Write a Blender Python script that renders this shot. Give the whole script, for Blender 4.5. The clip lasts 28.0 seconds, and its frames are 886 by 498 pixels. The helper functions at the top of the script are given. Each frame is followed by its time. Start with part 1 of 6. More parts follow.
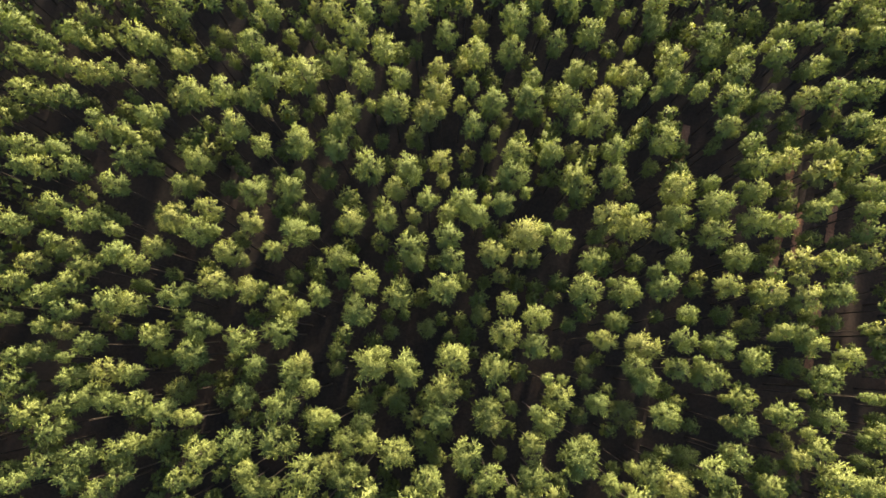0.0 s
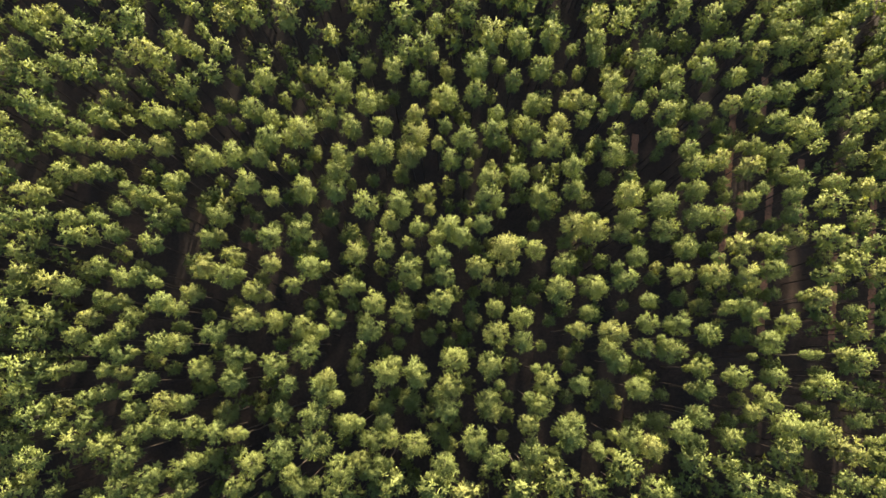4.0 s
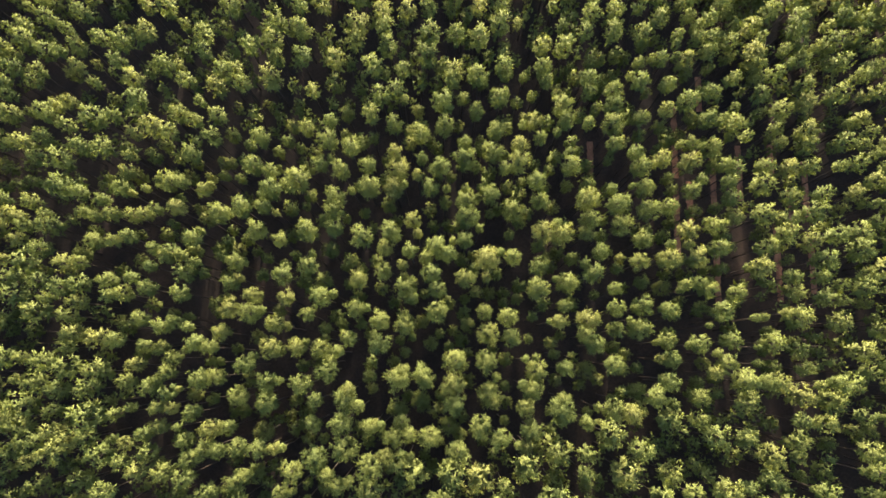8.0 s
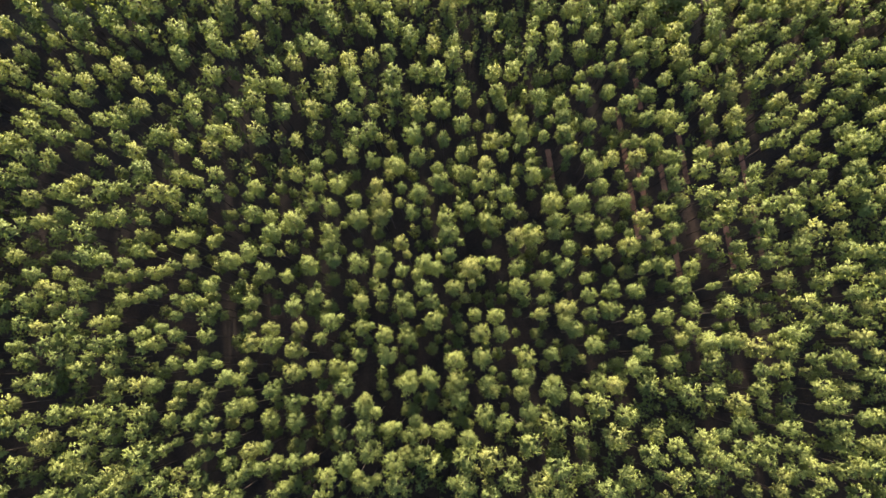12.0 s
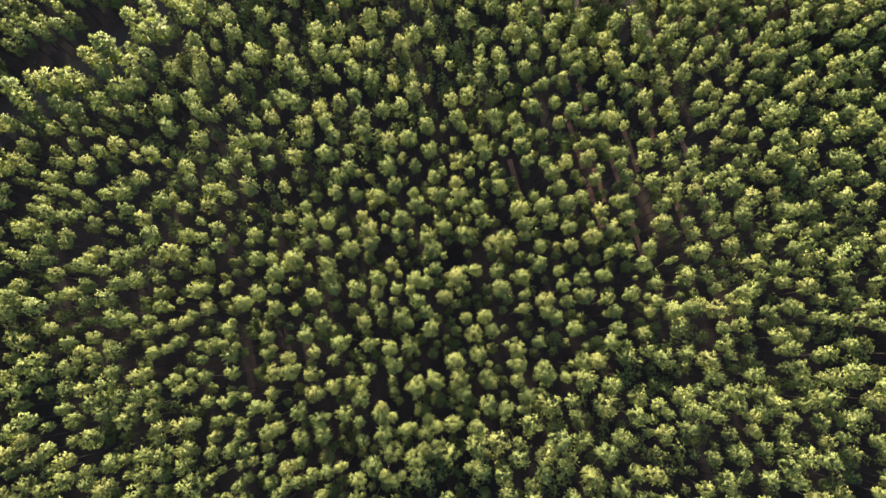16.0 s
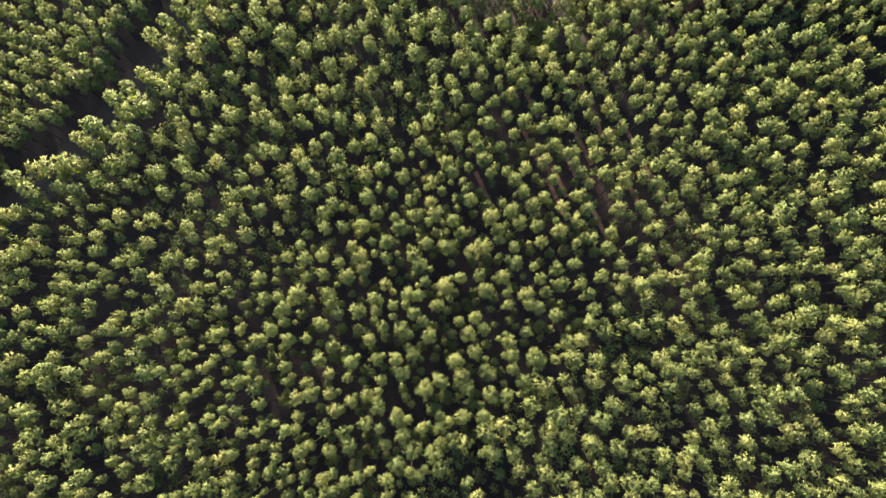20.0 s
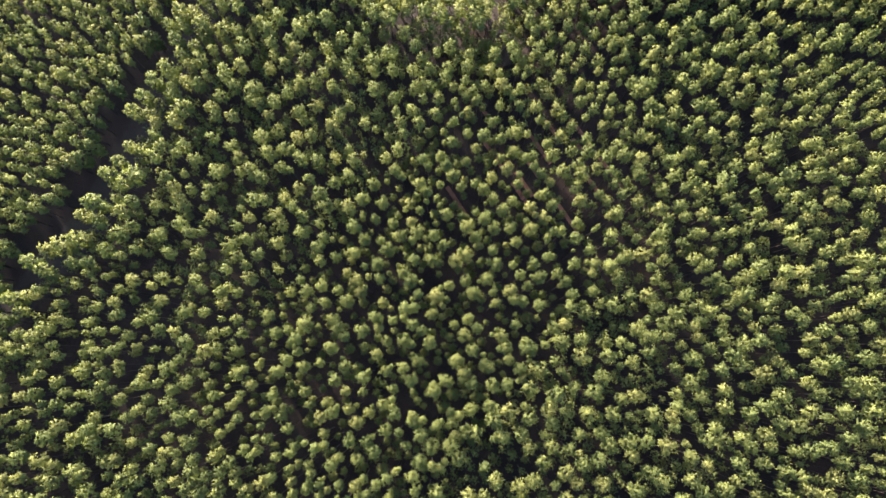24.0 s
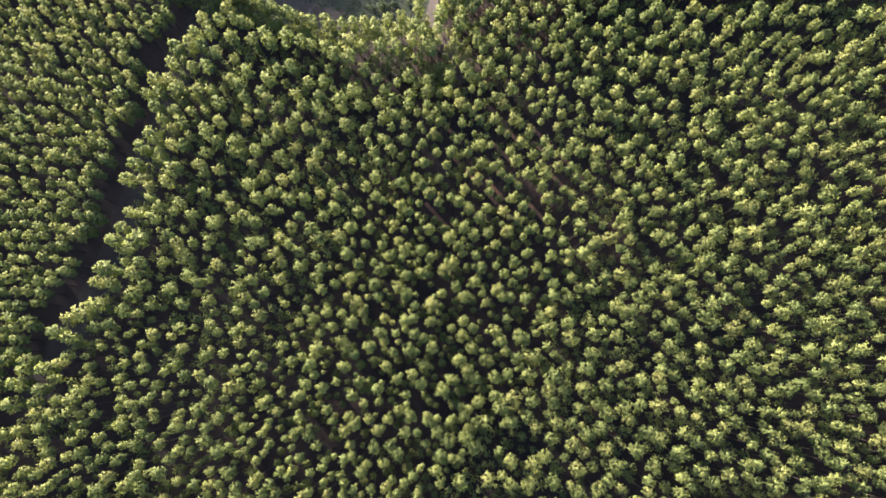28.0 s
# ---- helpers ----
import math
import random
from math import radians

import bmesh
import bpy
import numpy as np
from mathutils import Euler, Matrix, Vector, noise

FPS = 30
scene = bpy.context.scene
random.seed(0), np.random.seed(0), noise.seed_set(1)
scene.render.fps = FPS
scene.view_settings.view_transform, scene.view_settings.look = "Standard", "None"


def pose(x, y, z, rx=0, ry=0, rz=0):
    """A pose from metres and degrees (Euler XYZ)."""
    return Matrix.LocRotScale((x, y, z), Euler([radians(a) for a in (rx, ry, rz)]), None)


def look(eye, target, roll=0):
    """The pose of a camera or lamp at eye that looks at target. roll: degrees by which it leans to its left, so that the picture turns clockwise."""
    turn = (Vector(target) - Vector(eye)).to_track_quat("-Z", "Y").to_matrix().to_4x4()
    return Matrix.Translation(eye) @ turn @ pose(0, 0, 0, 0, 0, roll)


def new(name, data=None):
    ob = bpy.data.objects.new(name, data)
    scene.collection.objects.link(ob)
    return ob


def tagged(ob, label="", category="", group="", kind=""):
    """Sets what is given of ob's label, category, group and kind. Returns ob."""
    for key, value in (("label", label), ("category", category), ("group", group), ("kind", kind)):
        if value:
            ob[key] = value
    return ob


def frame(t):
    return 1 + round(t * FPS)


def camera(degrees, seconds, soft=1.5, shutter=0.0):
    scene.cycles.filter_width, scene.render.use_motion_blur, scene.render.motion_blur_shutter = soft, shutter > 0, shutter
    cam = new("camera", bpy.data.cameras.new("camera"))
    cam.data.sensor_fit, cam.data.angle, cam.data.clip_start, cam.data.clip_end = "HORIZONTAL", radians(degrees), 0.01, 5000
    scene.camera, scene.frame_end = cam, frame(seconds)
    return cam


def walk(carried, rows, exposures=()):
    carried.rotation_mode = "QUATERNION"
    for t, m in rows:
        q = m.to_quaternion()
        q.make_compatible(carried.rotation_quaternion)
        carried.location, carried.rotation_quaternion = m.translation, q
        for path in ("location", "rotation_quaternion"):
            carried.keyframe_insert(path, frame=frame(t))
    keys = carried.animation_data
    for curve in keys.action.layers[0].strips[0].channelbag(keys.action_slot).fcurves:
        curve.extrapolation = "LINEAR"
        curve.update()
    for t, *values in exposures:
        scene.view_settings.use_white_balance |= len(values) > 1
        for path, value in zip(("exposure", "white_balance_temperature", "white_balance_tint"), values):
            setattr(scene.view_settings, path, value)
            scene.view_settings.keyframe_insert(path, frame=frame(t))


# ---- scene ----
cam = camera(68.57, 28.0, soft=1.6)
TILT, LEAN = 9.33, -0.61    # the camera hangs at one tilt while the craft climbs and turns
PATH = [  # seconds, place, heading
    (0, 0.00, 0.00, 74.00, 0.00),
    (1, -0.07, 0.08, 76.82, -1.47),
    (2, -0.14, 0.16, 79.64, -2.99),
    (3, -0.20, 0.25, 82.47, -4.58),
    (4, -0.25, 0.33, 85.31, -6.22),
    (5, -0.29, 0.42, 88.17, -7.92),
    (6, -0.33, 0.51, 91.05, -9.67),
    (7, -0.35, 0.60, 93.94, -11.48),
    (8, -0.37, 0.69, 96.86, -13.35),
    (9, -0.38, 0.77, 99.80, -15.27),
    (10, -0.38, 0.86, 102.78, -17.24),
    (11, -0.37, 0.95, 105.78, -19.26),
    (12, -0.36, 1.04, 108.80, -21.33),
    (13, -0.34, 1.13, 111.86, -23.44),
    (14, -0.31, 1.22, 114.96, -25.59),
    (15, -0.28, 1.31, 118.08, -27.78),
    (16, -0.25, 1.41, 121.23, -30.01),
    (17, -0.21, 1.50, 124.41, -32.26),
    (18, -0.17, 1.60, 127.63, -34.54),
    (19, -0.13, 1.71, 130.87, -36.84),
    (20, -0.10, 1.82, 134.14, -39.15),
    (21, -0.06, 1.94, 137.43, -41.48),
    (22, -0.03, 2.07, 140.74, -43.80),
    (23, -0.01, 2.21, 144.08, -46.12),
    (24, 0.01, 2.36, 147.44, -48.43),
    (25, 0.02, 2.53, 150.81, -50.73),
    (26, 0.02, 2.71, 154.19, -52.99),
    (27, 0.00, 2.91, 157.58, -55.23),
    (28, -0.03, 3.13, 160.97, -57.42),
]
walk(cam, [(t, pose(x, y, z, TILT, 0, turn) @ pose(0, 0, 0, 0, 0, LEAN)) for t, x, y, z, turn in PATH],
     exposures=[(0, 3.3, 6550, 9), (9, 3.36, 6300, 12), (18, 3.44, 6000, 16), (28, 3.5, 5650, 21)])

# ---- light: low warm sun over the crowns, clear sky ----
world = bpy.data.worlds.new("sky")
scene.world = world
world.use_nodes = True
wn = world.node_tree
sky = wn.nodes.new("ShaderNodeTexSky")
sky.sky_type = "NISHITA"
sky.sun_disc = False
SUN_ELEV, SUN_AZ = radians(11.5), radians(74)      # azimuth counted from +x towards +y
sky.sun_elevation = SUN_ELEV
sky.sun_rotation = radians(90) - SUN_AZ
sky.air_density = 0.8
sky.dust_density = 2.0
wn.links.new(sky.outputs[0], wn.nodes["Background"].inputs[0])
wn.nodes["Background"].inputs[1].default_value = 0.098
sun_data = bpy.data.lights.new("sun", "SUN")
sun_data.energy = 5.0
sun_data.angle = radians(4)
sun_data.color = (1.0, 0.84, 0.60)
sun = new("sun", sun_data)
sun.matrix_world = look((60 * math.cos(SUN_AZ) * math.cos(SUN_ELEV), 60 * math.sin(SUN_AZ) * math.cos(SUN_ELEV), 60 * math.sin(SUN_ELEV) + 40), (0, 0, 40))


# ---- materials ----
def material(name):
    m = bpy.data.materials.new(name)
    m.use_nodes = True
    nt = m.node_tree
    return m, nt, nt.nodes["Principled BSDF"]


def node(nt, kind, **values):
    n = nt.nodes.new(kind)
    for key, value in values.items():
        n.inputs[key].default_value = value
    return n


def ramp(nt, fac, stops):
    r = nt.nodes.new("ShaderNodeValToRGB")
    el = r.color_ramp.elements
    while len(el) < len(stops):
        el.new(0.5)
    for e, (p, c) in zip(el, stops):
        e.position, e.color = p, (*c, 1)
    nt.links.new(fac, r.inputs[0])
    return r.outputs[0]


def mixed(nt, fac, a, b, mode="MIX"):
    m = nt.nodes.new("ShaderNodeMix")
    m.data_type, m.blend_type = "RGBA", mode
    for socket, value in ((m.inputs[0], fac), (m.inputs[6], a), (m.inputs[7], b)):
        if isinstance(value, bpy.types.NodeSocket):
            nt.links.new(value, socket)
        else:
            socket.default_value = value if isinstance(value, float) else (*value, 1)
    return m.outputs[2]


def textured(name, scales, stops, rough=0.9, bump=0.3, fine=None):
    """A matt surface whose colour wanders at a broad and a fine scale, with relief."""
    m, nt, bsdf = material(name)
    co = nt.nodes.new("ShaderNodeTexCoord").outputs["Object"]
    broad = node(nt, "ShaderNodeTexNoise", Scale=scales[0], Detail=6.0, Roughness=0.6)
    grain = node(nt, "ShaderNodeTexNoise", Scale=scales[1], Detail=8.0, Roughness=0.7)
    for n in (broad, grain):
        nt.links.new(co, n.inputs["Vector"])
    base = ramp(nt, broad.outputs[0], stops)
    speck = ramp(nt, grain.outputs[0], fine or [(0.35, (0.55, 0.55, 0.55)), (0.65, (1.35, 1.35, 1.35))])
    nt.links.new(mixed(nt, 1.0, base, speck, "MULTIPLY"), bsdf.inputs["Base Color"])
    b = node(nt, "ShaderNodeBump", Strength=bump, Distance=0.1)
    nt.links.new(grain.outputs[0], b.inputs["Height"])
    nt.links.new(b.outputs[0], bsdf.inputs["Normal"])
    bsdf.inputs["Roughness"].default_value = rough
    bsdf.inputs["Specular IOR Level"].default_value = 0.2
    return m


def foliage(name, stops, by_object):
    """Thin leaves: part of the light passes through. The tone differs from tree to tree and from leaf to leaf."""
    m, nt, bsdf = material(name)
    geo = nt.nodes.new("ShaderNodeNewGeometry")
    leaf = geo.outputs["Random Per Island"]
    if by_object:
        tone = nt.nodes.new("ShaderNodeObjectInfo").outputs["Random"]
    else:
        at = nt.nodes.new("ShaderNodeAttribute")
        at.attribute_name = "tone"
        tone = at.outputs["Fac"]
    base = ramp(nt, tone, stops)
    speck = ramp(nt, leaf, [(0.0, (0.91, 0.92, 0.91)), (1.0, (1.09, 1.08, 1.07))])
    col = mixed(nt, 1.0, base, speck, "MULTIPLY")
    nt.links.new(col, bsdf.inputs["Base Color"])
    bsdf.inputs["Roughness"].default_value = 0.7
    bsdf.inputs["Specular IOR Level"].default_value = 0.15
    thin = node(nt, "ShaderNodeBsdfTranslucent")
    nt.links.new(mixed(nt, 1.0, col, (1.17, 1.2, 0.52), "MULTIPLY"), thin.inputs["Color"])
    mix = node(nt, "ShaderNodeMixShader", Fac=0.30)
    nt.links.new(bsdf.outputs[0], mix.inputs[1])
    nt.links.new(thin.outputs[0], mix.inputs[2])
    nt.links.new(mix.outputs[0], nt.nodes["Material Output"].inputs["Surface"])
    return m


LEAF_TONES = [(0.0, (0.089, 0.110, 0.032)), (0.35, (0.103, 0.121, 0.034)), (0.75, (0.117, 0.131, 0.036)), (1.0, (0.132, 0.137, 0.040))]
LEAF = foliage("leaf", LEAF_TONES, True)
LEAF_FAR = foliage("leaf_far", LEAF_TONES, False)
# dimmed along with the pasture: part of its shade is in this tone
LEAF_DARK = foliage("leaf_dark", [(0.0, (0.026, 0.038, 0.016)), (1.0, (0.040, 0.054, 0.022))], True)
BARK = textured("bark", (1.5, 14.0), [(0.3, (0.026, 0.020, 0.016)), (0.7, (0.050, 0.039, 0.031))])
# the trees' shade is put into this near-black tone; real soil is paler
SHADED_SOIL = textured("soil", (0.11, 3.0), [(0.3, (0.0145, 0.011, 0.0085)), (0.5, (0.0195, 0.0138, 0.0105)), (0.72, (0.035, 0.0215, 0.015))])
BARE = textured("bare_earth", (0.5, 5.0), [(0.3, (0.07, 0.036, 0.023)), (0.5, (0.16, 0.078, 0.046)), (0.7, (0.24, 0.12, 0.070))])
TRACK = textured("track", (0.25, 4.0), [(0.3, (0.040, 0.032, 0.026)), (0.7, (0.072, 0.057, 0.046))])
# pasture shade is put into the colour, well below that of real grass
SHADED_GRASS = textured("grass", (0.09, 5.0), [(0.32, (0.014, 0.015, 0.010)), (0.5, (0.014, 0.019, 0.009)), (0.75, (0.019, 0.025, 0.011))])
# bare ground of firebreak and field edge, darkened in colour for the shade there
SHADED_WASTE = textured("waste_ground", (0.2, 4.0), [(0.3, (0.020, 0.0165, 0.013)), (0.55, (0.029, 0.023, 0.018)), (0.75, (0.026, 0.025, 0.016))])
DEADWOOD = textured("dead_wood", (2.0, 20.0), [(0.3, (0.09, 0.08, 0.068)), (0.7, (0.17, 0.15, 0.13))])


# ---- the lie of the land: the hillside falls gently towards +x ----
def lie(x, y):
    return -0.085 * x - 0.03 * y


# ---- tree forms ----
def build_mesh(name, verts, faces, mats, slots=None, tones=None, normals=None):
    me = bpy.data.meshes.new(name)
    faces = np.asarray(faces, np.int32)
    n, k = faces.shape
    me.vertices.add(len(verts))
    me.vertices.foreach_set("co", np.asarray(verts, np.float32).ravel())
    me.loops.add(n * k)
    me.loops.foreach_set("vertex_index", faces.ravel())
    me.polygons.add(n)
    me.polygons.foreach_set("loop_start", np.arange(0, n * k, k, dtype=np.int32))
    me.polygons.foreach_set("loop_total", np.full(n, k, np.int32))
    for m in mats:
        me.materials.append(m)
    if slots is not None:
        me.polygons.foreach_set("material_index", np.asarray(slots, np.int32))
    if tones is not None:
        me.attributes.new("tone", "FLOAT", "FACE").data.foreach_set("value", np.asarray(tones, np.float32))
    me.update()
    if normals is not None:
        me.polygons.foreach_set("use_smooth", np.ones(n, bool))
        me.normals_split_custom_set(np.repeat(np.asarray(normals, np.float32), k, 0))
    return me


def unit(v):
    return v / (np.linalg.norm(v, axis=-1, keepdims=True) + 1e-9)


def crown_form(rng, lobes, twigs, each, length, width, lean, loose, depth=2.7):
    """A crown one metre in half-width whose highest leaf is at z = 0: a deep, uneven dome of foliage lobes round a
    leading shoot. Every lobe is a spray of twigs that spread outwards and up, and each twig is set with narrow leaves.
    Lower foliage is coarser. Returns vertices, triangles, normals and the lobes' middles."""
    k = np.arange(lobes)
    u = (k + 0.15) / lobes
    reach = 0.76 * np.where(u < 0.40, np.sqrt(np.clip(1 - (1 - u / 0.40) ** 2, 0, 1)), 1 - 0.5 * (u - 0.40) / 0.60)
    reach = reach * rng.uniform(0.56 + 0.28 * loose, 1.14, lobes)
    a = k * 2.399 + rng.uniform(-0.5, 0.5, lobes)
    middles = np.stack([reach * np.cos(a), reach * np.sin(a), -0.34 - depth * u ** 1.12 + rng.uniform(-0.15, 0.15, lobes)], -1)
    sizes = rng.uniform(0.29, 0.41, lobes)
    pick = (lobes * rng.uniform(size=twigs) ** 1.2).astype(int)
    outward = unit(middles[pick] * np.array([1, 1, 0.0]) + np.array([0, 0, 0.2]))
    way = unit(rng.normal(size=(twigs, 3)) * 0.9 + np.array([0, 0, 0.5]) + 0.6 * outward)
    coarse = 1 + 0.75 * np.clip((u[pick] - 0.35) / 0.65, 0, 1)
    reach_out = sizes[pick] * rng.uniform(0.6, 1.36 - 0.36 * loose, twigs)
    n = twigs * each
    w = np.repeat(way, each, 0)
    along = np.clip(np.tile((np.arange(each) + 0.5) / each, twigs) + rng.uniform(-0.08, 0.08, n), 0.02, 1) ** 0.8
    foot = np.repeat(middles[pick], each, 0) + w * (np.repeat(reach_out, each) * along)[:, None]
    inner = np.repeat(rng.uniform(size=twigs) < 0.12, each)
    foot[inner] = foot[inner] * np.array([0.5, 0.5, 1]) + np.array([0, 0, -0.35])
    grow = unit(w + rng.normal(size=(n, 3)) * loose)
    side = unit(np.cross(grow, rng.normal(size=(n, 3)) + w * 0.4))
    half = (rng.uniform(0.65, 1.3, n) * np.repeat(coarse, each) * np.where(inner, 2.0, 1.0))[:, None]
    tip = foot + grow * length * half
    v = np.stack([foot + side * width * half, tip, foot - side * width * half], 1).reshape(-1, 3)
    v[:, 2] -= v[:, 2].max()
    q = np.arange(n * 3).reshape(-1, 3)
    # shading normals lean to the crown's swell and upwards: smooth domes, tops made brighter
    flat = unit(np.cross(v[q[:, 1]] - v[q[:, 0]], v[q[:, 2]] - v[q[:, 0]]))
    swell = unit(0.5 * w + foot * np.array([1, 1, 0.0]) + np.array([0, 0, 0.7]))
    back = (flat * swell).sum(1) < 0
    q[back] = q[back][:, ::-1]
    flat[back] *= -1
    return v, q, unit(flat * (1 - lean) + swell * lean), middles


def tube(points, radii, sides):
    """A tapered round limb along the points."""
    points = np.asarray(points, float)
    along = unit(np.gradient(points, axis=0))
    across = unit(np.cross(along, np.array([0.31, 0.95, 0.07])))
    up = np.cross(along, across)
    a = np.arange(sides) * 2 * math.pi / sides
    ring = across[:, None] * np.cos(a)[None, :, None] + up[:, None] * np.sin(a)[None, :, None]
    v = (points[:, None] + ring * np.asarray(radii)[:, None, None]).reshape(-1, 3)
    i, j = np.meshgrid(np.arange(len(points) - 1), np.arange(sides), indexing="ij")
    q = np.stack([i * sides + j, i * sides + (j + 1) % sides, (i + 1) * sides + (j + 1) % sides, (i + 1) * sides + j], -1).reshape(-1, 4)
    return v, np.concatenate([q[:, [0, 1, 2]], q[:, [0, 2, 3]]])


def trunk_form(rng, middles, sides, limbs, keep):
    """A slim bole 14 m tall with a little sweep, its foot at z = 0, and thin limbs to the crown's lobes."""
    z = np.array([-0.3, 0.3, 3, 6, 9, 11, 12.2])
    sweep = np.cumsum(rng.normal(size=(7, 2)) * 0.045, 0)
    sweep -= sweep[-1]
    parts = [tube(np.c_[sweep, z][keep], np.array([0.13, 0.09, 0.078, 0.066, 0.052, 0.035, 0.015])[keep], sides)]
    for m in middles[:limbs]:
        a = np.array([sweep[5, 0], sweep[5, 1], 14 + m[2] * 1.35 - 0.7])
        b = np.array([m[0] * 0.7, m[1] * 0.7, 14 + m[2] * 1.15])
        parts.append(tube([a, (a + b) / 2 + (0, 0, -0.06), b], [0.035, 0.024, 0.009], 4))
    v, q, n = [], [], 0
    for pv, pq in parts:
        v.append(pv)
        q.append(pq + n)
        n += len(pv)
    return np.concatenate(v), np.concatenate(q)


forms_rng = np.random.default_rng(7)
NEAR, SIDE, MIDDLE, FAR, EDGE, UNDER, MARGIN = [], [], [], [], [], [], []
for kind, count, twigs, each, length, width, lean, loose, sides, limbs in (
        (NEAR, 14, 560, 8, 0.100, 0.0178, 0.7, 0.4, 7, 6), (SIDE, 12, 420, 6, 0.122, 0.026, 0.74, 0.5, 5, 4), (MIDDLE, 12, 270, 5, 0.122, 0.036, 0.84, 0.55, 5, 3),
        (FAR, 14, 195, 3, 0.168, 0.064, 0.87, 0.65, 4, 0), (EDGE, 10, 280, 3, 0.18, 0.068, 0.85, 0.7, 4, 0), (UNDER, 10, 44, 3, 0.26, 0.10, 0.6, 1.0, 3, 0), (MARGIN, 6, 25, 2, 0.75, 0.36, 0.6, 1.0, 3, 0)):
    for k in range(count):
        v, q, nm, mid = crown_form(forms_rng, (25 if kind is not EDGE else 34) + k % 7, twigs, each, length, width, lean, loose, 4.2 if kind is EDGE else 2.7)
        tv, tq = trunk_form(forms_rng, mid[::-1], sides, limbs, [0, 1, 2, 3, 4, 5, 6] if sides > 4 else [0, 3, 6])
        meshes = (build_mesh("crown", v, q, [LEAF], normals=nm), build_mesh("trunk", tv, tq, [BARK])) if kind is NEAR else ()
        kind.append((v, q, nm, tv, tq, *meshes))

stand_rng = np.random.default_rng(11)
LABELS = ["slender plantation tree with a feathery yellow-green crown", "tall straight plantation tree with a rounded olive-green crown",
          "young plantation tree with a bushy light green crown"]


def tree(x, y, height, spread):
    """One tree as a thing of its own: bole and crown, foot on the ground."""
    form = NEAR[int(stand_rng.integers(len(NEAR)))]
    turn = stand_rng.uniform(0, 2 * math.pi)
    root = new("tree")
    root.matrix_world = Matrix.Translation((x, y, lie(x, y))) @ Matrix.Rotation(turn, 4, "Z")
    label = LABELS[0] if spread > 1.25 else LABELS[2] if height > 11.5 else "smaller suppressed plantation tree in dim shade under taller crowns"
    tagged(root, label, "tree", "trees of the plantation")
    trunk = new("trunk", form[6])
    trunk.parent, trunk.scale = root, (0.9 + 0.15 * spread, 0.9 + 0.15 * spread, height / 14)
    crown = new("crown", form[5])
    crown.parent, crown.location = root, (0, 0, height)
    crown.scale = (spread, spread, 0.3 + 0.78 * spread)
    return root


def forest(name, rows, forms, label, category):
    """Many trees joined into one body of wood: each row is x, y, height, spread."""
    verts, faces, slots, tones, normals, n = [], [], [], [], [], 0
    for x, y, height, spread in rows:
        v, q, nm, tv, tq = forms[int(stand_rng.integers(len(forms)))][:5]
        a = stand_rng.uniform(0, 2 * math.pi)
        turn = np.array([[math.cos(a), math.sin(a), 0], [-math.sin(a), math.cos(a), 0], [0, 0, 1]])
        tone = stand_rng.uniform()
        trunk_nm = unit(np.cross(tv[tq[:, 1]] - tv[tq[:, 0]], tv[tq[:, 2]] - tv[tq[:, 0]]))
        for pv, pq, pn, scale, foot, slot in ((v, q, nm, (spread, spread, 0.3 + 0.78 * spread), height, 0), (tv, tq, trunk_nm, (1, 1, height / 14), 0, 1)):
            verts.append((pv @ turn) * np.array(scale) + np.array([x, y, lie(x, y) + foot]))
            faces.append(pq + n)
            normals.append(pn @ turn)
            slots.append(np.full(len(pq), slot))
            tones.append(np.full(len(pq), tone))
            n += len(pv)
    me = build_mesh(name, np.concatenate(verts), np.concatenate(faces), [LEAF_FAR, BARK], np.concatenate(slots), np.concatenate(tones), np.concatenate(normals))
    return tagged(new(name, me), label, category, kind="stuff")


# ---- ground ----
def sheet(name, nx, ny, x0, x1, y0, y1, z, mat, wave=0.0, label="", edge=0.0):
    rng = np.random.default_rng(len(name) * 13 + nx)
    gx, gy = np.meshgrid(np.linspace(x0, x1, nx), np.linspace(y0, y1, ny))
    gz = z + lie(gx, gy) + wave * rng.normal(size=gx.shape)
    if edge:
        for a, side in ((0, -1), (-1, 1)):
            gy[a] += side * rng.uniform(0, edge, nx)
    v = np.stack([gx, gy, gz], -1).reshape(-1, 3)
    i, j = np.meshgrid(np.arange(ny - 1), np.arange(nx - 1), indexing="ij")
    q = np.stack([i * nx + j, i * nx + j + 1, (i + 1) * nx + j + 1, (i + 1) * nx + j], -1).reshape(-1, 4)
    return tagged(new(name, build_mesh(name, v, q, [mat])), label, name, kind="structure")


g = sheet("ground", 2, 2, -4000, 4000, -4000, 4000, 0, SHADED_SOIL, label="reddish brown plantation soil littered with dry leaves, tree shade put into its dark tone")


